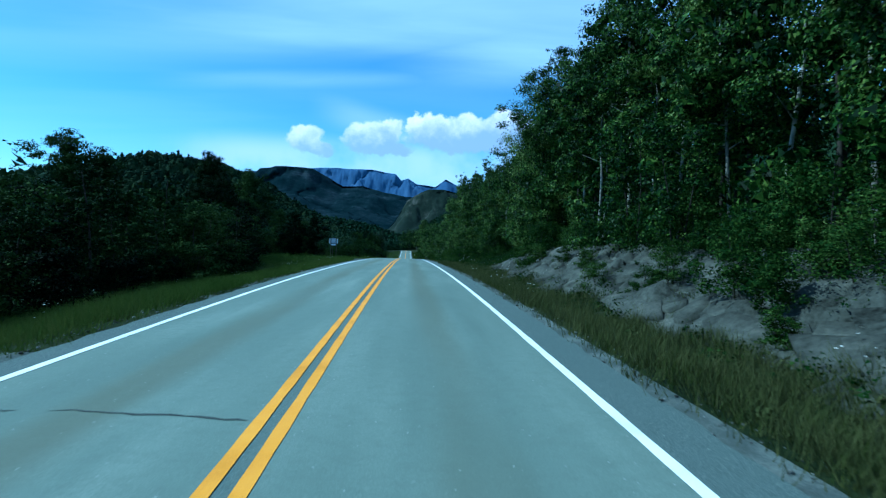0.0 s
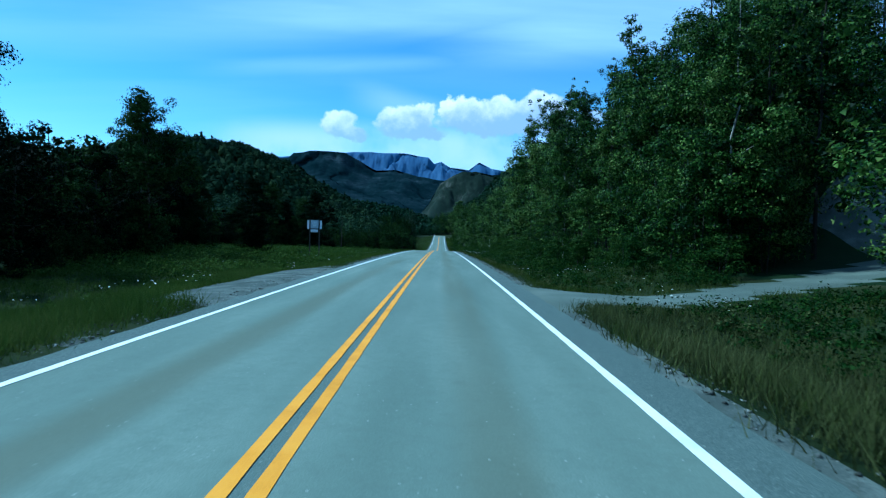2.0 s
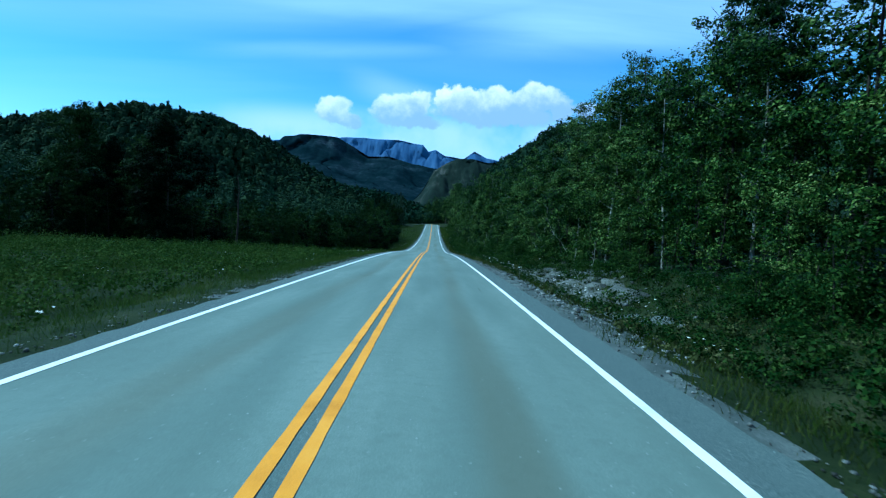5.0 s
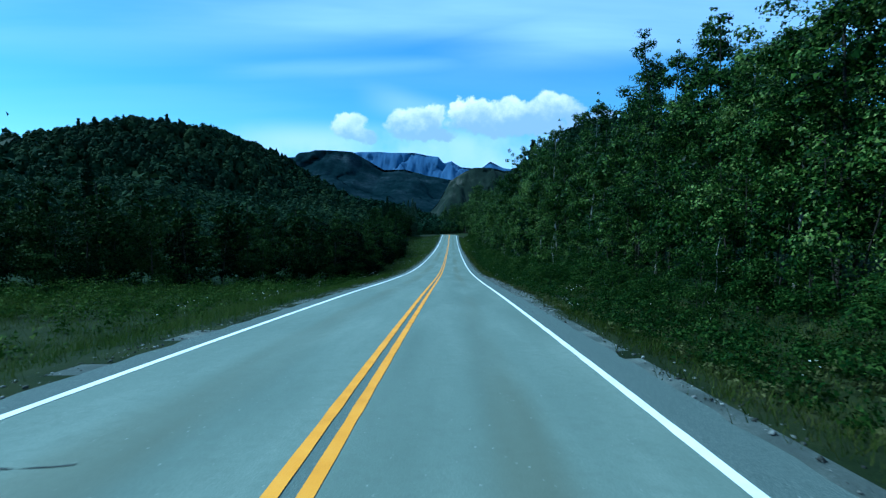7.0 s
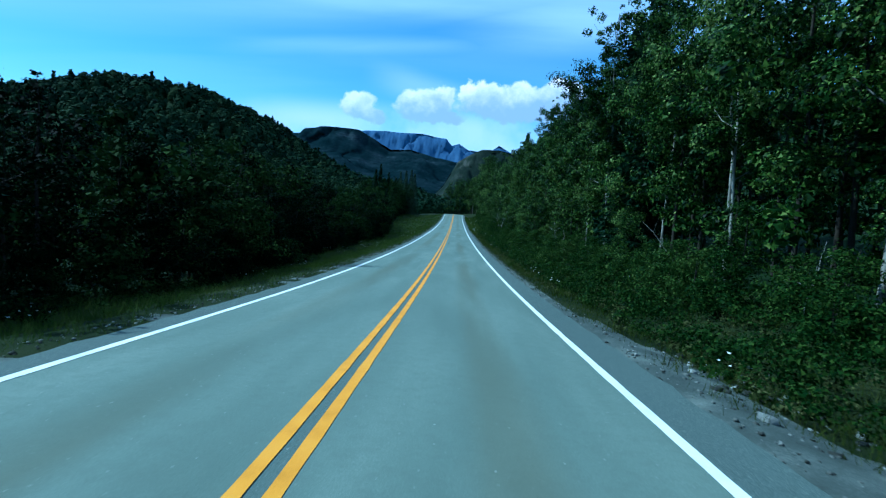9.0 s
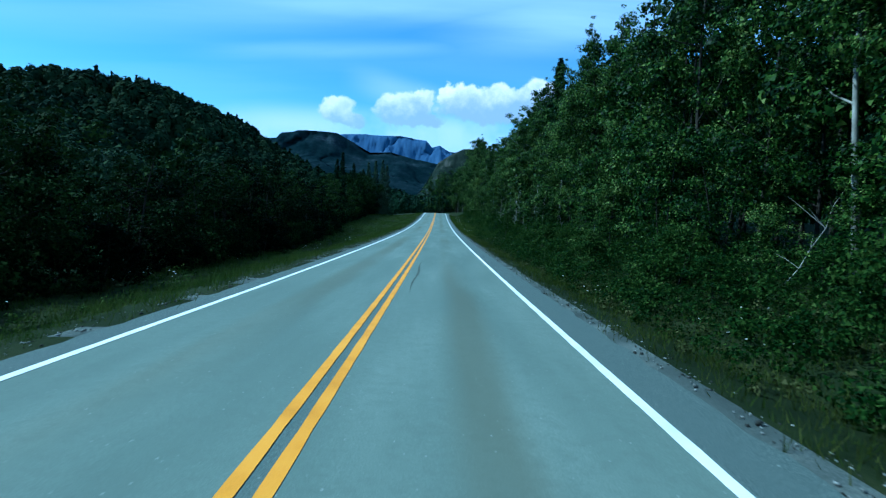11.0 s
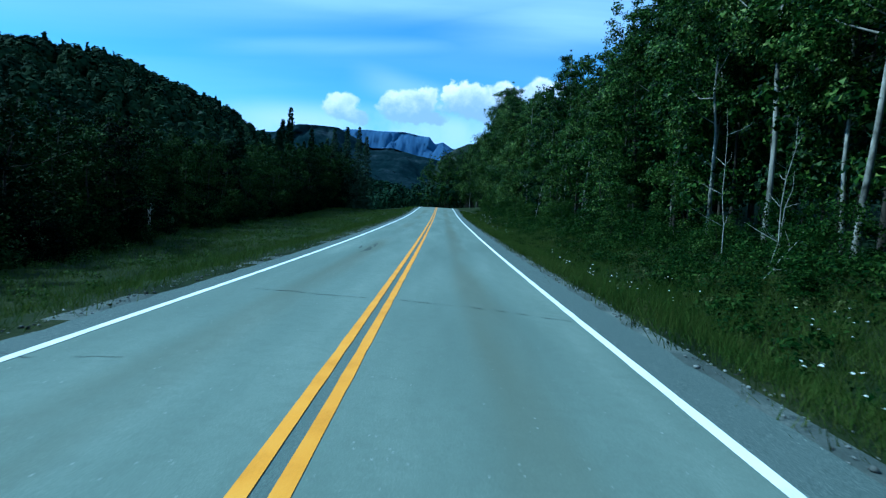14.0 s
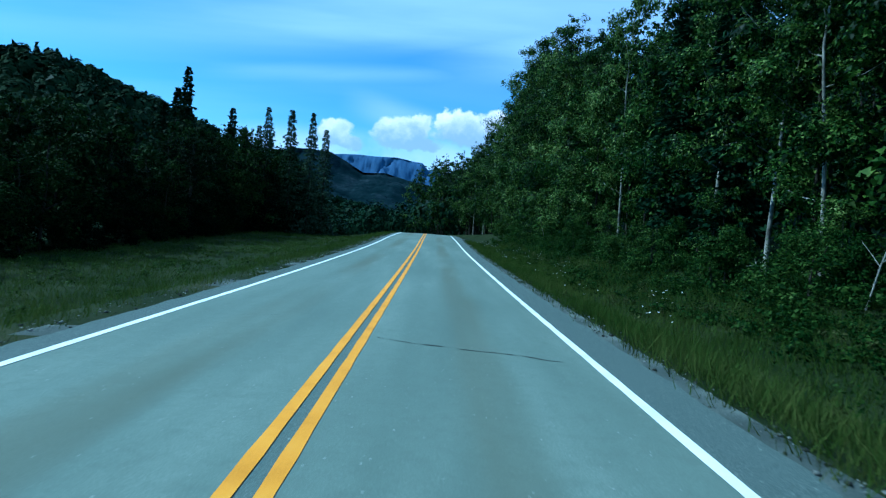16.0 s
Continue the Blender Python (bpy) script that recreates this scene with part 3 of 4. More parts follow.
ridge("backdrop_cliff_hill", "wooded hill with pale cliffs", CLIFF, 1700,
      range_profile(1700, ((-0.06, 0.02), (-0.025, 0.06), (-0.004, 0.098), (0.02, 0.112), (0.037, 0.120), (0.067, 0.121), (0.095, 0.116), (0.16, 0.12), (0.3, 0.11), (0.5, 0.06))), 240, 12, 6)

# ---------------------------------------------------------------- trees


def tree_shapes(seed, height, spread, bare, clumps, per, size, lean=0.022, girth=0.0075, limbs=8, taper=0.5):
    """A bent tapered trunk, its limbs and its leaves, as vertices and faces, with the foot at the origin."""
    rng = np.random.default_rng(seed)
    steps = 9
    bend = rng.normal(0, lean, 2) * height
    wig = rng.normal(0, 0.010 * height, (steps, 2))
    pts = []
    for i in range(steps):
        t = i / (steps - 1)
        pts.append((bend[0] * t * t + wig[i, 0] * t, bend[1] * t * t + wig[i, 1] * t, -0.3 + (height * 0.97 + 0.3) * t))
    r0 = girth * height + 0.02
    trunk = tube(pts, [r0 * (1.3 if i == 0 else 1) * (1 - 0.9 * i / (steps - 1)) + 0.01 for i in range(steps)], 7)
    arr = np.array(pts)
    limb_list, ends = [], []
    for k in range(limbs):
        t = bare + (0.96 - bare) * (k + rng.random()) / limbs
        q = np.array([np.interp(t, np.linspace(0, 1, steps), arr[:, j]) for j in range(3)])
        a = k * 2.4 + rng.normal(0, 0.4)
        place = min(1, max(0.1, (t - bare) / (1 - bare)))
        reach = spread * (0.45 + 0.65 * math.sin(math.pi * place**0.75)) * (0.65 + 0.6 * rng.random())
        reach *= 1 - taper * place**2.2
        rise = reach * (0.2 + 0.6 * rng.random())
        tip = q + np.array([math.cos(a) * reach, math.sin(a) * reach, rise])
        mid = (q + tip) / 2 + np.array([0, 0, -0.08 * reach]) + rng.normal(0, 0.06, 3)
        rr = r0 * (1 - t) * 0.4 + 0.012
        limb_list.append(tube([q, mid, tip], [rr, rr * 0.65, 0.008], 4))
        ends += [(mid, 0.85 * (1 - 0.45 * place**2)), (tip, 1.0 - 0.5 * place**2)]
    cs, rs = [], []
    for i in range(clumps):
        e, w = ends[i] if i < len(ends) else ends[rng.integers(len(ends))]
        cs.append(e + rng.normal(0, 0.24 * spread * w, 3))
        rs.append((0.17 + 0.30 * rng.random() ** 1.5) * spread * w)
    for t in np.linspace(bare + 0.22, 0.9, 8):
        q = np.array([np.interp(t, np.linspace(0, 1, steps), arr[:, j]) for j in range(3)])
        cs.append(q + rng.normal(0, 0.20 * spread, 3))
        rs.append(0.26 * spread * (1 - 0.5 * t * t))
    top = np.array(pts[-1])
    for i in range(14):
        cs.append(top + rng.normal(0, 0.05 * spread, 3) * np.array([1 + 0.5 * i, 1 + 0.5 * i, 0.8]) + np.array([0, 0, 0.25 - i * 0.17 * spread]))
        rs.append(spread * (0.07 + 0.022 * i))
    # small clumps carry fewer leaves, in proportion to their surface
    share = (np.array(rs) / (0.30 * spread)) ** 1.7
    v, f = leaves(rng, cs, rs, np.maximum(3, per * share).astype(int), size)
    v[:, 2] = np.maximum(v[:, 2], 0.05)
    return trunk, limb_list, (v, f)


def make_broadleaf(name, shapes, bark, leaf, label):
    trunk, limb_list, crown = shapes
    root = new(name)
    child("trunk", mesh_of("trunk", *trunk, bark, True), root)
    for limb in limb_list:
        child("branch", mesh_of("branch", *limb, bark, True), root)
    child("crown", mesh_of("crown", *crown, leaf), root)
    return tagged(root, label, "tree")


def joined_wood(name, label, kinds, spots, bark, leaf, seed):
    """The crowded rows behind the first trees, too many to tell apart, as one piece of stuff."""
    r = random.Random(seed)
    vs, fs, slot, n = [], [], [], 0
    for x, y, k, s in spots:
        (trunk, limb_list, crown), h0 = kinds[k % len(kinds)]
        a, sc = r.random() * 6.283, s / h0
        w = sc**0.7 * (0.9 + 0.2 * r.random())
        base = np.array([x, y, float(ground_z(x, y)) - 0.05])
        m = np.array([[math.cos(a) * w, -math.sin(a) * w, 0], [math.sin(a) * w, math.cos(a) * w, 0], [0, 0, sc]])
        for (v, f), mat in ((trunk, 0), (crown, 1)):
            v, f = np.asarray(v) @ m.T + base, np.asarray(f)
            if f.shape[1] == 4:
                f = np.concatenate([f[:, (0, 1, 2)], f[:, (0, 2, 3)]])
            vs.append(v)
            fs.append(f + n)
            slot.append(np.full(len(f), mat))
            n += len(v)
    me = mesh_of(name, np.concatenate(vs), np.concatenate(fs), [bark, leaf], False, np.concatenate(slot))
    return tagged(new(name, me), label, "woods", kind="stuff")


def make_bush(name, seed, height, spread, leaf, clumps, per, size, label, category="bush"):
    rng = np.random.default_rng(seed)
    root = new(name)
    for k in range(2):
        a, lean = k * 2.6 + rng.normal(0, 0.3), 0.2 + 0.4 * rng.random()
        tip = np.array([math.cos(a) * spread * lean, math.sin(a) * spread * lean, height * (0.7 + 0.3 * rng.random())])
        base = np.array([math.cos(a), math.sin(a), 0]) * 0.1 - np.array([0, 0, 0.2])
        child("stem", mesh_of("stem", *tube([base, base * 0.3 + tip * 0.5 + rng.normal(0, 0.08, 3), tip], [0.03, 0.02, 0.006], 5), DARKBARK, True), root)
    cs, rs = [], []
    for k in range(clumps):
        a, r, h = rng.random() * 6.28, spread * rng.random() ** 0.5, rng.random()
        cs.append((math.cos(a) * r * (1 - 0.5 * h), math.sin(a) * r * (1 - 0.5 * h), height * (0.10 + 0.82 * h)))
        rs.append(spread * (0.20 + 0.2 * rng.random()))
    v, f = leaves(rng, cs, rs, per, size)
    v[:, 2] = np.maximum(v[:, 2], 0.03)
    child("foliage", mesh_of("foliage", v, f, leaf), root)
    return tagged(root, label, category)


def make_spruce(name, seed, height, spread, whorls, label, per=8, tuft=20, mat=None):
    """A straight trunk with whorls of drooping boughs, each a flat spray of needle tufts."""
    rng = np.random.default_rng(seed)
    root = new(name)
    t = Soup()
    t.put(*tube([(0, 0, -0.3), (0.04, 0, height * 0.5), (0, 0.03, height * 0.985)], [0.011 * height, 0.006 * height, 0.012], 7))
    child("trunk", t.mesh("trunk", DARKBARK, True), root)
    ps, outs, lens = [], [], []
    for w in range(whorls):
        k = min(max((w + rng.uniform(-0.3, 0.3)) / (whorls - 1), 0.0), 1.0)
        z = height * (0.05 + 0.93 * k)
        reach0 = (spread * (1 - k) ** 0.8 + 0.10) * rng.uniform(0.78, 1.15)
        turn = rng.random() * 6.283
        for j in range(per if k < 0.85 else per - 2):
            a = turn + j * 6.283 / per + rng.normal(0, 0.30)
            reach = reach0 * rng.uniform(0.55, 1.12)
            drop = reach * rng.uniform(0.25, 0.65) * (1 - 0.7 * k)
            m = max(12, int(tuft * (0.35 + 0.65 * reach / spread)))
            u_ = rng.random((m, 1)) ** 0.8
            flat = np.array([math.cos(a), math.sin(a), 0])
            side = np.array([-math.sin(a), math.cos(a), 0])
            # the bough hangs and lifts again at its tip
            p = np.array([0, 0, z]) + flat * reach * u_ - np.array([0, 0, 1]) * drop * np.sin(u_ * 2.2)
            p = p + side * rng.normal(0, 0.26, (m, 1)) * reach * (1.1 - u_) - np.array([0, 0, 1]) * np.abs(rng.normal(0, 0.13, (m, 1)))
            ps.append(p)
            outs.append(side * rng.normal(0, 0.6, (m, 1)) + flat * 0.8 + np.array([0, 0, -0.45]) + rng.normal(0, 0.2, (m, 3)))
            lens.append(0.20 + 0.26 * rng.random((m, 1)))
    p, o, ln = np.concatenate(ps), np.concatenate(outs), np.concatenate(lens)
    o /= np.linalg.norm(o, axis=1, keepdims=True)
    cr = np.cross(o, rng.normal(size=o.shape))
    cr /= np.linalg.norm(cr, axis=1, keepdims=True) + 1e-9
    v = np.stack([p, p + o * ln * 0.5 + cr * ln * 0.26, p + o * ln, p + o * ln * 0.5 - cr * ln * 0.26], 1).reshape(-1, 3)
    child("crown", mesh_of("crown", v, np.arange(len(v)).reshape(-1, 4), mat or NEEDLE), root)
    return tagged(root, label, "tree")


def plant(kinds, spots, group, seed, tilt=0.03):
    """Put copies of the kinds on the spots (x, y, height wanted); the first use of each kind is the built one itself."""
    rng = random.Random(seed)
    used = set()
    for x, y, k, s in spots:
        ob, h0 = kinds[k % len(kinds)]
        m = Matrix.LocRotScale((x, y, float(ground_z(x, y)) - 0.05), Euler((rng.gauss(0, tilt), rng.gauss(0, tilt), rng.random() * 6.283)), None)
        if k % len(kinds) in used:
            c = copy_thing(ob, m)
        else:
            used.add(k % len(kinds))
            c = ob
            c.matrix_basis = m
        sc = s / h0
        w = sc ** 0.7 * (0.9 + 0.2 * rng.random())
        c.scale = (w, w, sc)
        c["group"] = group


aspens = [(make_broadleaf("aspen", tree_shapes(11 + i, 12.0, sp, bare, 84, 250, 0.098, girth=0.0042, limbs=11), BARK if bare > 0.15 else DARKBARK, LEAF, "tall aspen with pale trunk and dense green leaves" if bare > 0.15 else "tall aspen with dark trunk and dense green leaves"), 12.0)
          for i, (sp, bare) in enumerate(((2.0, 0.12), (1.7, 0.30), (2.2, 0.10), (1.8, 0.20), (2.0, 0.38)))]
backs = [(tree_shapes(31 + i, 12.0, sp, 0.08, 40, 82, 0.175, limbs=12, girth=0.005), 12.0) for i, sp in enumerate((2.2, 2.5, 2.0))]
alders = [(make_broadleaf("alder", tree_shapes(51 + i, 7.0, sp, 0.10, 44, 130, 0.125, lean=0.08, girth=0.009, limbs=5), DARKBARK, ALDER, "alder at the edge of the meadow, leaves darkened for shade"), 7.0)
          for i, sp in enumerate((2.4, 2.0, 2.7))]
alder_backs = [(tree_shapes(71 + i, 8.0, sp, 0.08, 32, 70, 0.23, limbs=10), 8.0) for i, sp in enumerate((2.6, 2.3))]
bushes = [(make_bush("willow_bush", 81 + i, 2.0, sp, SHRUB, 36, 100, 0.068, "leafy green willow bush on the verge"), 2.0) for i, sp in enumerate((1.1, 1.4, 0.9))]
saplings = [(make_bush("aspen_sapling", 85 + i, 4.5, sp, LEAF, 34, 150, 0.082, "young aspen thicket in front of the taller trees", "sapling"), 4.5) for i, sp in enumerate((1.5, 1.2, 1.7))]
spruces = [(make_spruce("spruce", 91 + i, 18.0, sp, 60, "slender dark green spruce", 7, 34), 18.0) for i, sp in enumerate((2.15, 2.5))]
pale_spruces = [(make_spruce("spruce", 95, 18.0, 2.7, 52, "spruce above the wood, needles coloured pale as if sunlit", 6, 26, SUNLITNEEDLE), 18.0)]

rng = random.Random(4)


def right_height(y):
    """Height of the tallest trees on the right."""
    return float(np.interp(y, (-10, 0, 35, 47, 57, 75, 84, 99, 109, 120, 148, 157, 180, 195, 213, 238, 262, 287, 300, 318, 326, 337, 346, 356, 377, 389, 405, 422, 432, 446, 470),
                           (15, 15.5, 16.5, 15.5, 14.3, 13, 13.2, 14.6, 13.9, 12.8, 12, 10.9, 12.4, 13.2, 14.8, 16, 15.8, 16.5, 15.6, 15.5, 16, 17.3, 16, 15.8, 16.5, 16, 18.5, 22.5, 23.5, 20, 19)))


front, back = [], []


def in_cut(x, y):
    """The driveway and the bare cut bank beside it."""
    return 10 < x < 31 and -2.8 < y - 62.2 - max(0, x - 9) * 0.45 < (2.6 if x < 18.5 else 6.5)


y = -14.0
while y < 470:
    e = float(right_edge(y)) + float(road_x(y))
    open_wood = y < 42 or 212 < y < 245 or 300 < y < 385
    front.append((e + rng.uniform(0.7, 2.4), y, rng.choice((1, 4, 3, 0)) if open_wood else rng.choice((0, 2, 0, 2, 3)), right_height(y) * rng.uniform(0.74, 1.10)))
    y += rng.uniform(2.1, 4.0)
for row, gap in ((3.0, 2.9), (6.2, 3.4), (10.5, 4.4)):
    y = -16.0
    while y < 500:
        e = float(right_edge(y)) + float(road_x(y))
        back.append((e + row + rng.uniform(-1.2, 1.2), y, rng.randrange(3), right_height(y) * rng.uniform(0.74, 1.02)))
        y += rng.uniform(0.75, 1.25) * gap
plant(aspens, [p for p in front if not in_cut(p[0], p[1])], "aspens along the road", 1)
joined_wood("aspen_wood", "dense aspen wood behind the roadside trees", backs, [p for p in back if not in_cut(p[0], p[1])], DARKBARK, LEAF, 2)

lf, lb = [], []


def left_height(y):
    return float(np.interp(y, (-10, 0, 40, 60, 80, 110, 180, 205, 230, 300, 340, 400, 480), (4.8, 4.8, 5.3, 6, 7.5, 9.5, 6.5, 6, 6.5, 6.5, 7, 9, 15)))


y = -14.0
while y < 480:
    e = -float(left_edge(y)) + float(road_x(y))
    lf.append((e - rng.uniform(-0.3, 1.8), y, rng.randrange(3), left_height(y) * rng.uniform(0.7, 1.1)))
    y += rng.uniform(1.8, 3.0)
for row, gap in ((3.0, 3.2), (7.0, 4.0), (13, 5.5)):
    y = -16.0
    while y < 500:
        e = -float(left_edge(y)) + float(road_x(y))
        lb.append((e - row + rng.uniform(-1.5, 1.5), y, rng.randrange(2), left_height(y) * rng.uniform(0.75, 1.22)))
        y += rng.uniform(0.75, 1.25) * gap
plant(alders, lf, "alders along the meadow", 3)
joined_wood("alder_wood", "dense alder wood behind the meadow edge, darkened for shade", alder_backs, lb, DARKBARK, ALDER, 4)

# undergrowth before the aspens
spots = []
y = -10.0
while y < 440:
    e = float(right_edge(y)) + float(road_x(y))
    if not 57 < y < 66 and (y > 46 or rng.random() < 0.5) and (not 127 < y < 153 or rng.random() < 0.35):
        spots.append((e - rng.uniform(0.2, 2.6), y, rng.randrange(3), rng.uniform(0.8, 2.3)))
    y += rng.uniform(1.2, 2.5)
y = -8.0
while y < 46:
    spots.append((float(right_edge(y)) + rng.uniform(-0.1, 1.0), y, rng.randrange(3), rng.uniform(1.3, 2.8)))
    y += rng.uniform(0.9, 1.8)
spots += [(10.2, 7.5, 1, 1.5), (10.0, 9.0, 0, 1.4), (9.9, 10.4, 1, 1.3), (10.2, 11.9, 2, 1.5), (10.1, 13.5, 0, 1.3), (10.4, 15.5, 2, 1.2), (10.5, 17.4, 0, 1.1)]
spots += [(8.5, 17, 0, 0.9), (8.2, 20.5, 1, 1.2), (8.9, 24, 2, 1.1), (9.3, 29, 0, 0.9), (8.6, 34, 1, 0.8), (8.1, 10, 2, 0.9)]
plant(bushes, spots, "willow bushes on the verge", 5)


def build_thicket(name, label, spots, seed):
    """Waist-high scrub, stem in stem, between the bushes and the trees."""
    r = np.random.default_rng(seed)
    cs, rs = [], []
    for x, y, h in spots:
        for k in range(9):
            cs.append((x + r.normal(0, 0.5), y + r.normal(0, 0.6), float(ground_z(x, y)) + h * (0.15 + 0.7 * r.random())))
            rs.append(0.24 + 0.2 * r.random())
    v, f = leaves(r, cs, rs, 55, 0.078)
    tagged(new(name, mesh_of(name, v, f, SHRUB)), label, "thicket", kind="stuff")


spots = []
y = 68.0
while y < 430:
    e = float(right_edge(y)) + float(road_x(y))
    tall = 1.0 if 195 < y < 300 else 0.6
    for far in (-1.0, 0.6, 2.2, 3.6):
        if rng.random() < (0.85 if tall == 1.0 else 0.12 if 127 < y < 153 else 0.5):
            spots.append((e - far + rng.uniform(-0.8, 0.8), y + rng.uniform(-0.6, 0.6), tall * rng.uniform(0.6, 2.2) * (1 - 0.13 * max(far, 0))))
    y += rng.uniform(0.9, 1.8)
build_thicket("verge_thicket", "dense waist-high willow scrub before the trees", spots, 15)
spots = []
y = -12.0
while y < 450:
    e = float(right_edge(y)) + float(road_x(y))
    if not (y < 42 or 212 < y < 245 or 300 < y < 395) or rng.random() < 0.35:
        spots.append((e + rng.uniform(-0.9, 1.6), y, rng.randrange(3), rng.uniform(2.2, 6.5)))
    y += rng.uniform(1.5, 3.2)
for k in range(26):
    x = 11.0 + k * 0.55
    spots.append((x, 62.2 + (x - 9) * 0.45 + (3.4 if x < 17 else 8.0) + rng.uniform(0, 3.5), k % 3, rng.uniform(3.5, 7.5)))
plant(saplings, [p for p in spots if not in_cut(p[0] + (2 if p[1] < 66 else 0), p[1])], "aspen saplings", 8)

low_alders = [(make_bush("alder_bush", 88 + i, 2.4, sp, ALDER, 34, 110, 0.11, "low alder bush at the foot of the trees, darkened for shade"), 2.4) for i, sp in enumerate((1.5, 1.9))]
spots = []
y = -10.0
while y < 450:
    spots.append((-float(left_edge(y)) + float(road_x(y)) + rng.uniform(-0.8, 0.8), y, rng.randrange(2), rng.uniform(1.0, 2.8)))
    y += rng.uniform(1.6, 3.2)
plant(low_alders, spots, "alder bushes", 9)

plant(spruces, [(-30.4, 430, 0, 20.4), (-32.3, 432, 1, 18.4), (-31.4, 427, 1, 15.5), (-28.2, 440, 0, 17.5), (-28.2, 434, 1, 14), (-24.8, 436, 0, 14.2), (-29.5, 446, 1, 14), (-26, 452, 1, 16), (-20.5, 375, 0, 10.5), (-27, 468, 1, 17), (-37, 440, 1, 12.5),
                (-33, 210, 0, 12), (18, 208, 0, 16), (12, 236, 1, 17.5), (12.4, 240.5, 0, 16.5), (13.2, 307, 0, 18.5), (16.2, 356, 0, 19.3), (16.0, 351, 1, 18.6), (13.6, 384, 0, 16), (13.4, 389, 1, 14.5),
                (24, 330, 1, 18), (28, 395, 0, 19), (17, 433, 1, 22), (20, 450, 0, 24), (15.5, 458, 0, 25)],
      "spruces above the wood", 6, 0.008)
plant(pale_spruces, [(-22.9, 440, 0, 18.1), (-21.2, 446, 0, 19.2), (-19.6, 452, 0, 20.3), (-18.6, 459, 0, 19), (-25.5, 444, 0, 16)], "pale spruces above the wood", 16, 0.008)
plant([(make_broadleaf("cottonwood", tree_shapes(103, 14.0, 2.9, 0.06, 130, 300, 0.105, limbs=14, taper=0.3), DARKBARK, LEAF, "tall leafy cottonwood among the aspens"), 14.0)],
      [(11.6, 44, 0, 16.5), (12.4, 48.5, 0, 16), (14, 71.5, 0, 13), (24, 80, 0, 16), (28, 84, 0, 17), (19, 80, 0, 16), (33, 86, 0, 17), (16, 82, 0, 15), (38, 84, 0, 18), (35, 78, 0, 16), (24, 88, 0, 18), (30, 92, 0, 18), (17.5, 74, 0, 14), (13, 77, 0, 12.5), (21, 77, 0, 15), (13.8, 55.5, 0, 14.5), (17, 57, 0, 14), (13.0, 145.5, 0, 12.6), (13.4, 150.5, 0, 12.4), (13.2, 155.5, 0, 11.6), (15, 140, 0, 13), (12.9, 408, 0, 18.5), (12.9, 418, 0, 21), (13.6, 425, 0, 22.5), (12.7, 431, 0, 23), (14.2, 437, 0, 23.5)], "cottonwoods", 17)
plant([(make_broadleaf("cottonwood", tree_shapes(101, 14.0, 3.0, 0.10, 230, 200, 0.15, limbs=22, taper=0.45, girth=0.006), DARKBARK, ALDER, "tall cottonwood above the alders, leaves darkened for shade"), 14.0)],
      [(-23.8, 73.5, 0, 14), (-17.6, 36, 0, 8.2), (-20.0, 36.5, 0, 9.3), (-21, 112, 0, 9.5), (-27, 60, 0, 7), (-24.2, 94.6, 0, 14.6), (-33, 113, 0, 14.8), (-36.5, 118, 0, 16.5), (-32.5, 122, 0, 13), (-40.5, 124, 0, 15), (-26.4, 171, 0, 13.6), (-30, 173.5, 0, 12), (-34, 176, 0, 12), (-38, 175, 0, 15.5)], "cottonwoods", 7)

# ---------------------------------------------------------------- woods on the hills


def build_woods(name, label, x0, x1, y0, y1, count, tris, size, seed, keep, mat=None, conifers=0.14, low=5.5, high_=12.0):
    r = np.random.default_rng(seed)
    x, y = r.uniform(x0, x1, count), r.uniform(y0, y1, count)
    ok = keep(x, y)
    x, y = x[ok], y[ok]
    z = ground_z(x, y)
    h = r.uniform(low, high_, len(x))
    n = len(x)
    c = np.repeat(np.stack([x, y, z + h * 0.5], 1), tris, 0)
    hh = np.repeat(h, tris)[:, None]
    d = r.normal(size=(n * tris, 3))
    d /= np.linalg.norm(d, axis=1, keepdims=True)
    up = d[:, 2:3] * 0.5 + 0.5
    p = c + d * hh * np.array([0.42, 0.42, 0.54]) * (0.75 + 0.35 * r.random((n * tris, 1))) * (1 - 0.35 * up * np.array([1, 1, 0]))
    # some are pointed conifers
    pointed = np.repeat(r.random(n) < conifers, tris)
    high = 1 - np.sqrt(r.random((n * tris, 1)))
    flat = d * np.array([1, 1, 0])
    spire = c + flat * hh * 0.20 * (1.02 - high) + np.array([0, 0, 1]) * hh * (1.30 * high - 0.45)
    p = np.where(pointed[:, None], spire, p)
    nor = d + r.normal(size=d.shape) * 0.16 + np.array([0, 0, 0.15])
    nor /= np.linalg.norm(nor, axis=1, keepdims=True)
    a = np.cross(nor, r.normal(size=d.shape))
    a /= np.linalg.norm(a, axis=1, keepdims=True)
    b = np.cross(nor, a)
    away = np.repeat(np.clip(np.hypot(x, np.maximum(y - 300, 0)) / 420, 0.4, 1.1), tris)[:, None]
    s = size * (0.5 + 0.9 * r.random((n * tris, 1))) * hh / 8 * away
    v = np.stack([p + a * s * 1.2, p + b * s - a * s * 0.6, p - b * s - a * s * 0.6], 1).reshape(-1, 3)
    me = mesh_of(name, v, np.arange(3 * n * tris).reshape(-1, 3), [mat or WOODS, NEEDLE], slots=pointed.astype(int))
    tagged(new(name, me), label, "woods", kind="stuff")


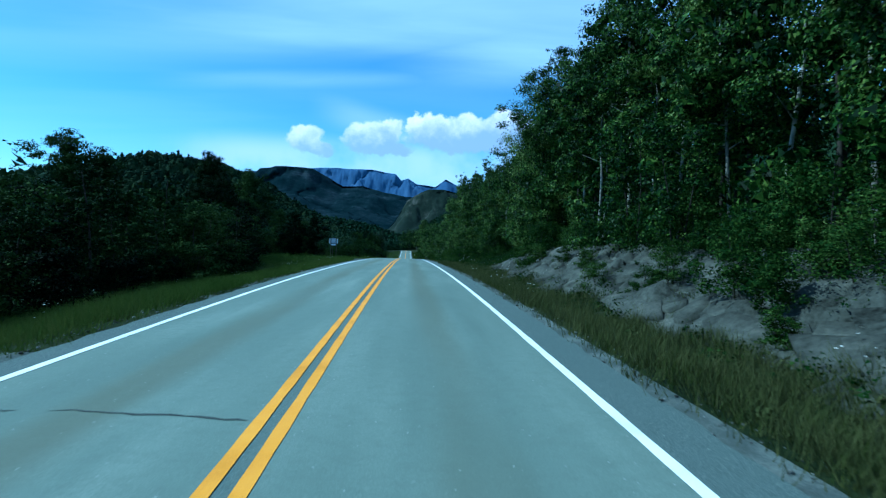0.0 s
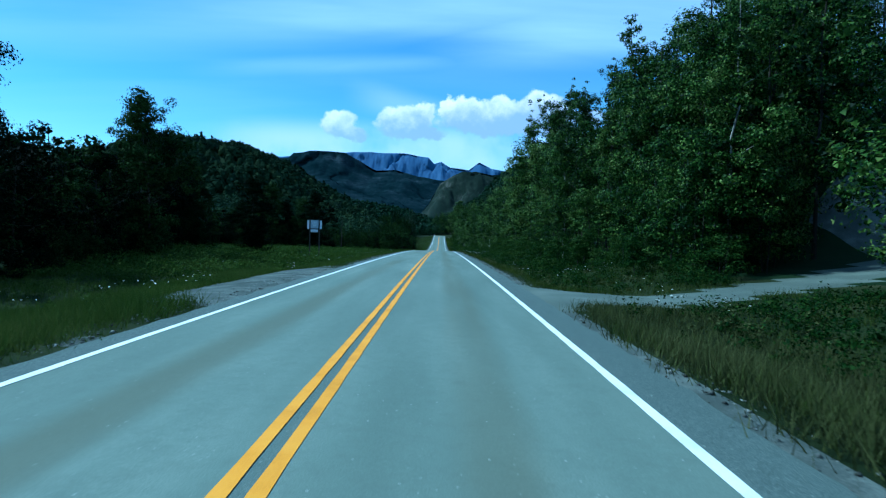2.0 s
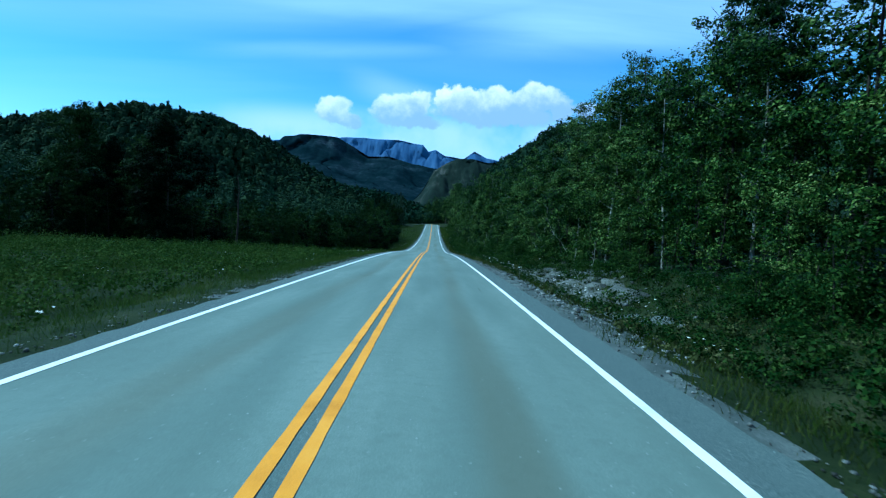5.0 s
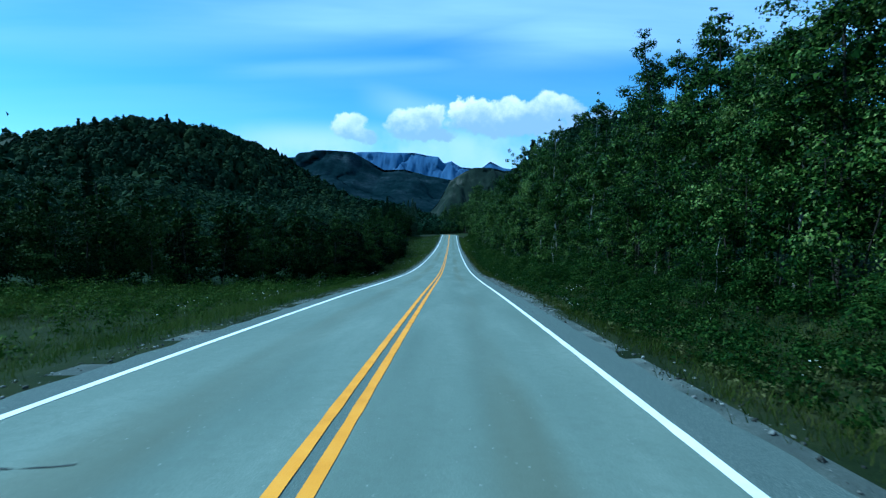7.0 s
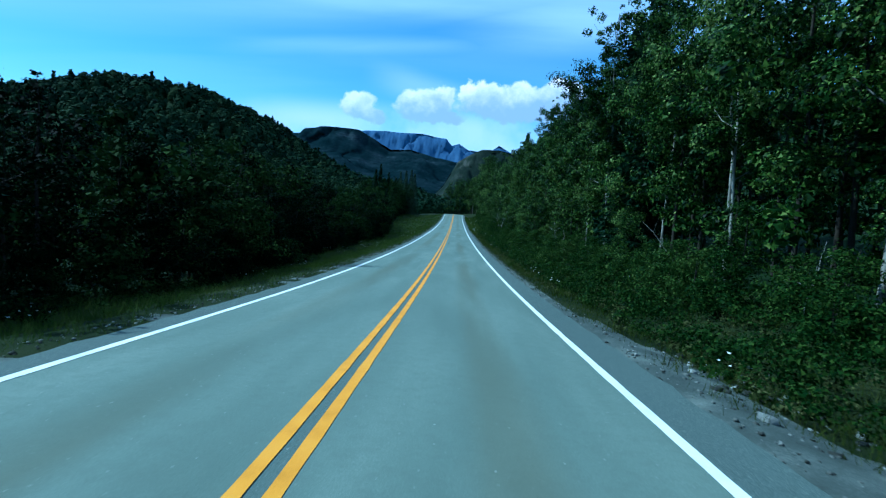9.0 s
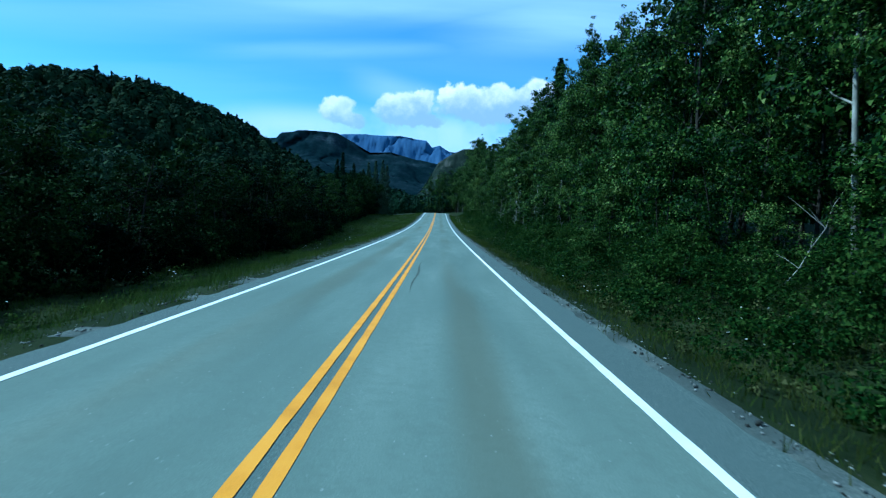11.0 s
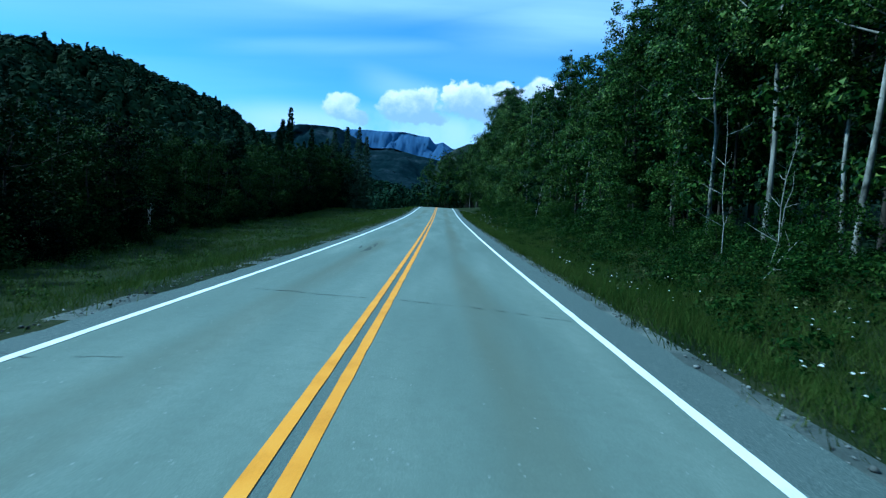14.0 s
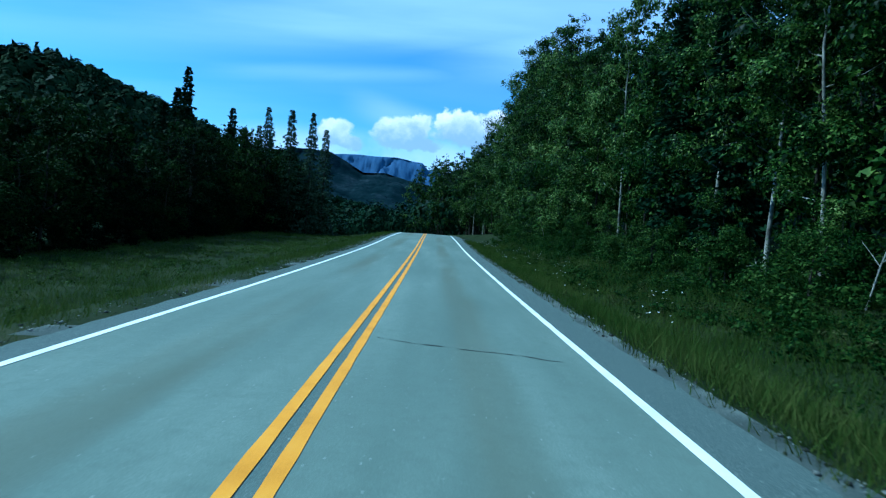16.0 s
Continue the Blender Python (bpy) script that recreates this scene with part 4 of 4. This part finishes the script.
build_woods("hillside_woods", "dense dark green woods on the hillside", -560, -40, 400, 880, 5600, 190, 0.80, 21, lambda x, y: x < -left_edge(y) - 16, low=6.5, high_=15.5)
build_woods("hillside_woods", "dense green woods on the slope beside the road", 24, 260, -20, 900, 3200, 80, 0.85, 22, lambda x, y: x > right_edge(y) + 15)
build_woods("meadow_edge_woods", "dark woods behind the meadow", -260, -30, -20, 430, 2600, 120, 0.68, 23, lambda x, y: x < -left_edge(y) - 18, low=6.0, high_=13.0)
# valley and crest woods borrow the dark needle colour as painted cloud shade
build_woods("valley_woods", "far woods on the valley floor, coloured dark for cloud shade", -420, 420, 560, 1700, 3600, 26, 1.8, 24, lambda x, y: (np.abs(x) < 0.3 * y) & (y > 560), NEEDLE)

build_woods("crest_woods", "woods round the bend behind the crest, coloured dark for cloud shade", -75, 75, 478, 640, 900, 130, 0.8, 25, lambda x, y: np.abs(x - road_x(y)) > np.where(y < 560, 11, 0), NEEDLE)

# ---------------------------------------------------------------- verge grass, flowers and stones


def build_grass(name, label, side, x0, x1, y0, y1, count, seed, tall, mat):
    r = np.random.default_rng(seed)
    x, y = r.uniform(x0, x1, count), r.uniform(y0, y1, count)
    edge = right_edge(y) if side > 0 else left_edge(y) + 2
    ok = (x < edge) & (x > (4.3 if side > 0 else 4.02) + 0.6 * r.random(count))
    if side > 0:
        ok &= np.abs(y - 62.2 - np.clip(x - 9, 0, 40) * 0.45) > np.interp(x, (4, 5.5, 8, 30), (3.6, 2.2, 1.3, 1.3))
        ok &= ~((np.abs(y - 20) < 24) & (x > 7.6) & (x < 11.4) & (r.random(count) < 0.75 + 0.25 * (wave(x, y, 1.7) < 0.1)))
        ok &= ~((np.abs(y - 141) < 14) & (x > 6.9) & (r.random(count) < 0.45))
        ok &= ~((np.abs(y - 141) < 17) & (x < 5.6) & (r.random(count) < 0.8))
        ok &= ~((np.abs(y - 198) < 17) & (x < 5.6) & (r.random(count) < 0.8))
    else:
        ok &= ~((np.abs(y - 66) < 7.5) & (x < 6.4))
    x, y = side * x[ok], y[ok]
    x = x + road_x(y)
    z = ground_z(x, y)
    n, per = len(x), 13
    base = np.repeat(np.stack([x, y, z - 0.03], 1), per, 0) + r.normal(0, 0.17, (n * per, 3)) * np.array([1, 1, 0])
    clump = 0.55 + 0.9 * (wave(x, y, 3.0) * 0.5 + 0.5)
    h = np.repeat(clump, per)[:, None] * tall * (0.5 + 0.8 * r.random((n * per, 1)))
    a = r.random(n * per) * 6.283
    across = np.stack([np.cos(a), np.sin(a), a * 0], 1) * (0.004 + 0.006 * r.random((n * per, 1)))
    lean = r.normal(0, 0.42, (n * per, 3)) * h
    lean[:, 2] = 0
    tip = base + lean + np.array([0, 0, 1]) * h
    v = np.stack([base - across, base + across, tip], 1).reshape(-1, 3)
    me = mesh_of(name, v, np.arange(3 * n * per).reshape(-1, 3), mat)
    tagged(new(name, me), label, "grass", kind="stuff")


build_grass("verge_grass", "tall green roadside grass going to seed", 1, 4.2, 12, -10, 420, 36000, 41, 0.22, GRASS)
build_grass("verge_grass", "soft green roadside grass", 1, 4.2, 10, 312, 420, 14000, 44, 0.30, MEADOW)
build_grass("verge_grass", "dry yellowish grass before the rock bank", 1, 4.3, 8.2, -10, 60, 8500, 46, 0.32, DRYWEED)
build_grass("meadow_grass", "tall green meadow grass along the road", -1, 4.05, 22, -10, 440, 42000, 42, 0.30, MEADOW)
build_grass("meadow_grass", "bright green grass on the bank beside the road", -1, 4.1, 11, -10, 72, 16000, 45, 0.34, MEADOW)
build_grass("meadow_grass", "wide grassy meadow below the road", -1, 12, 44, 60, 240, 10000, 43, 0.45, MEADOW)


def build_flowers(name, label, spots, seed):
    r = np.random.default_rng(seed)
    vs, fs, n = [], [], 0
    for x, y in spots:
        for _ in range(int(r.integers(3, 9))):
            px, py = x + r.normal(0, 0.3), y + r.normal(0, 0.5)
            pz = float(ground_z(px, py)) + r.uniform(0.25, 0.6)
            rad = r.uniform(0.014, 0.034)
            ring = [(px + rad * math.cos(a), py + rad * math.sin(a) * 0.8, pz + r.normal(0, 0.008)) for a in np.linspace(0, 6.283, 7)[:-1]]
            vs += ring[:4] + [ring[3], ring[4], ring[5], ring[0]]
            fs += [(n, n + 1, n + 2, n + 3), (n + 4, n + 5, n + 6, n + 7)]
            n += 8
    tagged(new(name, mesh_of(name, vs, fs, PETAL)), label, "flowers", kind="stuff")


def build_weeds(name, label, side, x0, x1, count, seed, mat, lo, hi, y0=-8, y1=420, leaf=0.06):
    """Low leafy weeds in clumps between the grass and the bushes."""
    r = np.random.default_rng(seed)
    y = r.uniform(y0, y1, count)
    x = x0 + (x1 - x0) * r.random(count) ** 0.7
    ok = (x < (right_edge(y) if side > 0 else left_edge(y))) & (wave(x, y, 3.5) + r.normal(0, 0.35, count) > -0.55)
    if side > 0:
        ok &= np.abs(y - 62) > 2.4
        ok &= (y > 66) | (x > 6.9 + 0.8 * r.random(count)) | (r.random(count) < 0.15)
        ok &= ~((np.abs(y - 139) < 11) & (x > 6.3) & (x < 9.2) & (r.random(count) < 0.62))
        ok &= (y < 318) | (x > 7.6 + 1.5 * r.random(count)) | (r.random(count) < 0.12)
        ok &= ~((np.abs(y - 20) < 26) & (x > 7.5) & (r.random(count) < 0.7 + 0.3 * (wave(x, y, 2.1) < 0.2)))
    else:
        ok &= ~((np.abs(y - 66) < 8.5) & (x < 7))
    x, y = side * x[ok], y[ok]
    x = x + road_x(y)
    h = lo * (hi / lo) ** r.random(len(x))
    v, f = leaves(r, np.stack([x, y, ground_z(x, y) + h * 0.45], 1), h * 0.62, 44, leaf)
    tagged(new(name, mesh_of(name, v, f, mat)), label, "weeds", kind="stuff")


build_weeds("verge_weeds", "low leafy weeds on the verge", 1, 5.4, 11.8, 17000, 53, SHRUB, 0.22, 0.80)
build_weeds("verge_weeds", "dry brownish weeds along the shoulder", 1, 4.9, 9.0, 2800, 54, DRYWEED, 0.18, 0.5)
build_weeds("meadow_weeds", "leafy weeds in the meadow", -1, 6.0, 20, 4600, 55, SHRUB, 0.22, 0.7)
build_weeds("meadow_scrub", "knee-high scrub and tall weeds over the wide meadow", -1, 6.8, 44, 11000, 56, MEADOWLEAF, 0.5, 1.5, 72, 212, 0.095)

rr = random.Random(9)
build_flowers("verge_flowers", "white wildflowers scattered in the verge", [(rr.uniform(5.4, 9.5), rr.uniform(0, 420)) for _ in range(90)] + [(rr.uniform(6.0, 7.4), rr.uniform(128, 152)) for _ in range(26)] + [(rr.uniform(5.0, 8.4), rr.uniform(312, 395)) for _ in range(14)], 51)
build_flowers("meadow_flowers", "white wildflowers scattered in the meadow", [(-rr.uniform(5.4, 15), rr.uniform(0, 300)) for _ in range(110)], 52)


def build_stones(name, label, count, x_of, y0, y1, lo, hi, seed, mat):
    r = np.random.default_rng(seed)
    y = r.uniform(y0, y1, count)
    x = x_of(r, y)
    y = np.where((np.abs(y - 62.2) < 4) & (x > 3.5) & (x < 9), y + 9, y)
    z = ground_z(x, y)
    s = lo * (hi / lo) ** (r.random(count) ** 2.2)
    cube = np.array([(-1, -1, -1), (1, -1, -1), (1, 1, -1), (-1, 1, -1), (-.7, -.7, .8), (.7, -.7, .8), (.7, .7, .8), (-.7, .7, .8)], float)
    v = cube[None] + r.normal(0, 0.25, (count, 8, 3))
    a = r.random(count) * 6.283
    c_, s_ = np.cos(a)[:, None], np.sin(a)[:, None]
    v = np.stack([v[..., 0] * c_ - v[..., 1] * s_, v[..., 0] * s_ + v[..., 1] * c_, v[..., 2] * 0.6], 2)
    v = v * s[:, None, None] * 0.5 + np.stack([x, y, z + s * 0.12], 1)[:, None]
    q = np.array([(0, 3, 2, 1), (4, 5, 6, 7), (0, 1, 5, 4), (1, 2, 6, 5), (2, 3, 7, 6), (3, 0, 4, 7)])
    f = (np.arange(count)[:, None, None] * 8 + q[None]).reshape(-1, 4)
    tagged(new(name, mesh_of(name, v.reshape(-1, 3), f, mat)), label, "stones", kind="stuff")


build_stones("shoulder_stones", "loose grey stones along the road's shoulder", 16000, lambda r, y: r.choice([-1, 1], len(y)) * r.normal(4.45, 0.24, len(y)).clip(4.14, 6.0), 0, 430, 0.016, 0.06, 61, STONES)
build_stones("shoulder_chips", "pale stone chips strewn over the paved shoulder", 2600, lambda r, y: r.choice([-1, 1], len(y)) * r.uniform(3.55, 4.2, len(y)), 0, 430, 0.02, 0.05, 69, STONES)
build_stones("shoulder_rubble", "pale stones spilling from the shoulder into the weeds", 900, lambda r, y: r.uniform(4.8, 7.2, len(y)), 180, 214, 0.03, 0.19, 65, STONES)
build_stones("shoulder_rubble", "broken stones in a wide strip beside the shoulder", 1500, lambda r, y: r.uniform(4.5, 6.6, len(y)), 122, 160, 0.025, 0.15, 68, STONES)
build_stones("bank_rubble", "broken rock rubble on the cut bank", 1600, lambda r, y: r.uniform(7.4, 11.4, len(y)), -4, 46, 0.03, 0.16, 62, STONES)
build_stones("gravel_bank_stones", "pale stones on the gravel bank", 320, lambda r, y: r.uniform(6.2, 10.4, len(y)), 126, 157, 0.04, 0.3, 63, STONES)



def build_rock_bank():
    """Broken, ledged rock of the road cut: a faceted crust on the bank."""
    xs, ys = np.arange(7.3, 12.3, 0.17), np.arange(-8, 47, 0.19)
    X, Y = np.meshgrid(xs, ys, indexing="ij")
    r = np.random.default_rng(64)
    X = X + r.normal(0, 0.045, X.shape)
    Y = Y + r.normal(0, 0.05, Y.shape)
    H = np.array([noise.fractal(Vector((x * 1.3, y * 0.8, 3.1)), 0.5, 2.3, 6) for x, y in zip(X.ravel(), Y.ravel())]).reshape(X.shape)
    L = np.array([noise.cell(Vector((x * 1.1 + y * 0.22 + 0.3 * noise.noise(Vector((x, y, 0.0))), y * 0.42 - x * 0.3, 1.0))) for x, y in zip(X.ravel(), Y.ravel())]).reshape(X.shape)
    crev = np.array([noise.fractal(Vector((x * 0.7 + y * 0.5, y * 0.9 - x * 0.3, 7.7)), 0.8, 2.0, 4) for x, y in zip(X.ravel(), Y.ravel())]).reshape(X.shape)
    edge = np.minimum(smooth01((X - 7.3) / 1.3), smooth01((12.2 - X) / 0.9)) * smooth01((Y + 8) / 4) * smooth01((46.5 - Y) / 4)
    patch = smooth01((wave(X, Y, 2.6) + 1.1) / 0.5)
    Z = ground_z(X, Y) - 0.10 + edge * patch * (0.16 + 0.13 * H + 0.40 * L - 0.22 * (np.abs(crev) < 0.05) + r.normal(0, 0.014, X.shape))
    me = mesh_of("rock_bank", np.stack([X.ravel(), Y.ravel(), Z.ravel()], 1), grid_faces(len(xs), len(ys)), ROCKY)
    tagged(new("rock_bank", me), "broken grey rock bank of the road cut", "rock", kind="structure")


build_rock_bank()


def build_slabs(name, label, count, seed, x0, x1, y0, y1, mat, slope, lift, bare, big=1.0):
    """Broken ledges: flat angular plates that dip with the beds of the rock, half sunk in the bank."""
    r = np.random.default_rng(seed)
    vs, fs, n = [], [], 0
    dip = Euler((radians(5), radians(-slope), 0)).to_matrix()
    for _ in range(count):
        x, y = r.uniform(x0, x1), r.uniform(y0, y1)
        if wave(x, y, 2.6) < bare:
            continue
        long, wide, thick = big * r.uniform(0.6, 2.3), big * r.uniform(0.4, 1.3), r.uniform(0.2, 0.4)
        turn = Euler((r.normal(0, 0.05), r.normal(0, 0.06), radians(75) + r.normal(0, 0.4))).to_matrix()
        m = np.array(dip @ turn)
        k = 6
        a = np.arange(k) * 2 * math.pi / k + r.normal(0, 0.22, k)
        ring = np.stack([np.cos(a) * long / 2 * r.uniform(0.75, 1.15, k), np.sin(a) * wide / 2 * r.uniform(0.75, 1.15, k), np.zeros(k)], 1)
        low = ring * 1.02 - np.array([0, 0, thick])
        lid = ring + np.array([0, 0, 1]) * r.normal(0, 0.018, (k, 1))
        at = np.array([x, y, float(ground_z(x, y)) + r.uniform(*lift)])
        vs.append(np.concatenate([low, lid]) @ m.T + at)
        fs += [(n + q, n + (q + 1) % k, n + k + (q + 1) % k, n + k + q) for q in range(k)]
        fs += [(n + k, n + k + 1, n + k + 2, n + k + 3), (n + k, n + k + 3, n + k + 4, n + k + 5)]
        n += 2 * k
    tagged(new(name, mesh_of(name, np.concatenate(vs), fs, mat)), label, "rock", kind="stuff")


build_slabs("rock_slabs", "angular grey slabs in ledges on the cut bank", 380, 66, 7.7, 11.7, -6, 45, ROCKY, 29, (0.05, 0.17), -0.55, 1.4)
build_slabs("rock_slabs", "flat pale rock slabs laid bare in the verge", 60, 67, 6.8, 9.0, 128, 148, PALEROCK, 4, (-0.01, 0.06), -0.2, 1.4)

# ---------------------------------------------------------------- road sign


def box_mesh(name, sx, sy, sz, mat, bevel=0.01):
    bm = bmesh.new()
    bmesh.ops.create_cube(bm, size=1.0)
    bmesh.ops.scale(bm, vec=(sx, sy, sz), verts=bm.verts)
    bmesh.ops.bevel(bm, geom=bm.edges[:], offset=bevel, segments=2, affect="EDGES")
    me = bpy.data.meshes.new(name)
    bm.to_mesh(me)
    bm.free()
    me.materials.append(mat)
    return me


def build_sign(x, y):
    root = new("road_sign")
    root.location = (x, y, float(ground_z(x, y)))
    for sx in (-0.52, 0.52):
        p = child("post", box_mesh("post", 0.13, 0.13, 4.5, POST, 0.012), root, "weathered timber post")
        p.location = (sx, 0, 2.05)
    board = child("board", box_mesh("board", 0.86, 0.03, 0.92, PANEL_GREY), root, "pale sign panel")
    board.location = (0, -0.09, 3.76)
    for sx in (-0.70, 0.70):
        w = child("side_panel", box_mesh("side_panel", 0.22, 0.03, 0.95, PANEL), root, "white side panel")
        w.location = (sx, -0.09, 3.72)
    low = child("lower_plate", box_mesh("lower_plate", 0.82, 0.03, 0.30, PANEL), root, "small white plate")
    low.location = (-0.02, -0.09, 3.04)
    for k in range(3):
        bar = child("text_bar", box_mesh("text_bar", 0.6 - 0.1 * k, 0.008, 0.07, PANEL, 0.002), root)
        bar.location = (0, -0.11, 4.0 - 0.2 * k)
    tagged(root, "white road sign panels on two dark timber posts", "sign")


build_sign(-12.8, 108.0)

# ---------------------------------------------------------------- dead wood


def build_dead_branch(x, y, z, length, pitch, turn, seed, label):
    """A bleached branch with side twigs, lying or leaning among the bushes."""
    r = np.random.default_rng(seed)
    root = new("dead_branch")
    n = 6
    pts = [np.array([length * i / (n - 1), 0, 0]) + r.normal(0, 0.014 * length, 3) * (0 < i) for i in range(n)]
    child("stem", mesh_of("stem", *tube(pts, [0.017 - 0.0026 * i for i in range(n)], 6), DEADWOOD, True), root)
    for k in range(7):
        q = pts[1 + k % (n - 2)]
        tip = q + np.array([0.5, r.normal(0, 0.5), r.normal(0, 0.5)]) * (0.2 + 0.25 * r.random()) * length * 0.5
        child("twig", mesh_of("twig", *tube([q, (q + tip) / 2 + r.normal(0, 0.04, 3), tip], [0.010, 0.007, 0.003], 5), DEADWOOD, True), root)
    root.matrix_basis = Matrix.LocRotScale((x, y, float(ground_z(x, y)) + z), Euler((0, radians(-pitch), radians(turn))), None)
    tagged(root, label, "dead branch", "dead branches")


for i, (x, y, z, ln, pitch, turn) in enumerate(((8.6, 174, 0.12, 2.6, 6, 60), (9.8, 153, 0.1, 4.2, 38, 20), (10.4, 151, 0.1, 3.6, 52, 130), (10.2, 224, 0.05, 3.0, 48, 160),
                                               (9.6, 330, 0.05, 2.4, 35, 30), (5.7, 99, 0.06, 1.8, 2, 25), (10.6, 120, 0.1, 3.2, 60, 200), (10.2, 262, 0.1, 3.4, 50, 20), (9.9, 352, 0.1, 2.6, 8, 100), (10.3, 331, 0.05, 4.5, 80, 20), (10.7, 334.5, 0.05, 5.2, 86, 90), (10.1, 297, 0.05, 4.0, 78, 60), (9.9, 313, 0.05, 3.0, 40, 200), (10.6, 318, 0.05, 5.0, 84, 10), (10.4, 372, 0.05, 4.5, 76, 300), (10.5, 190, 0.05, 3.6, 55, 40))):
    build_dead_branch(x, y, z, ln, pitch, turn, 300 + i, "bleached dead branch among the verge bushes")

dead = random.Random(77)
for i in range(40):
    y = 72 + i * 8.6 + dead.uniform(-3, 3)
    x = float(right_edge(y)) + float(road_x(y)) - dead.uniform(-0.2, 1.3)
    build_dead_branch(x, y, 0.05, dead.uniform(1.0, 3.2), dead.choice((15, 35, 55, 80, 84)), dead.uniform(0, 360), 400 + i, "thin bleached dead branch among the verge bushes")


def build_snag(x, y, height, mat, seed, label):
    """A bare standing trunk with a few broken limbs."""
    r = np.random.default_rng(seed)
    root = new("dead_tree")
    pts = [np.array([r.normal(0, 0.02) * height * t, r.normal(0, 0.02) * height * t, -0.3 + (height + 0.3) * t]) for t in np.linspace(0, 1, 7)]
    child("trunk", mesh_of("trunk", *tube(pts, [0.014 * height + 0.03 - 0.013 * height * t for t in np.linspace(0, 1, 7)], 7), mat, True), root)
    for k in range(6):
        q = pts[2 + k % 5]
        a, out_ = k * 2.1 + r.normal(0, 0.4), height * r.uniform(0.05, 0.13)
        tip = q + np.array([math.cos(a) * out_, math.sin(a) * out_, out_ * r.uniform(0.1, 0.9)])
        child("branch", mesh_of("branch", *tube([q, (q + tip) / 2 + r.normal(0, 0.03, 3), tip], [0.035, 0.022, 0.008], 5), mat, True), root)
    root.location = (x, y, float(ground_z(x, y)))
    tagged(root, label, "dead tree", "dead trees")


build_snag(-22.6, 181, 8.6, DARKBARK, 501, "bare dark standing dead trunk before the alders")
build_snag(-18.2, 352.6, 2.2, DEADWOOD, 502, "pale bare dead trunk at the edge of the alders")
build_snag(-18.7, 353.3, 1.8, DEADWOOD, 503, "pale bare dead trunk at the edge of the alders")
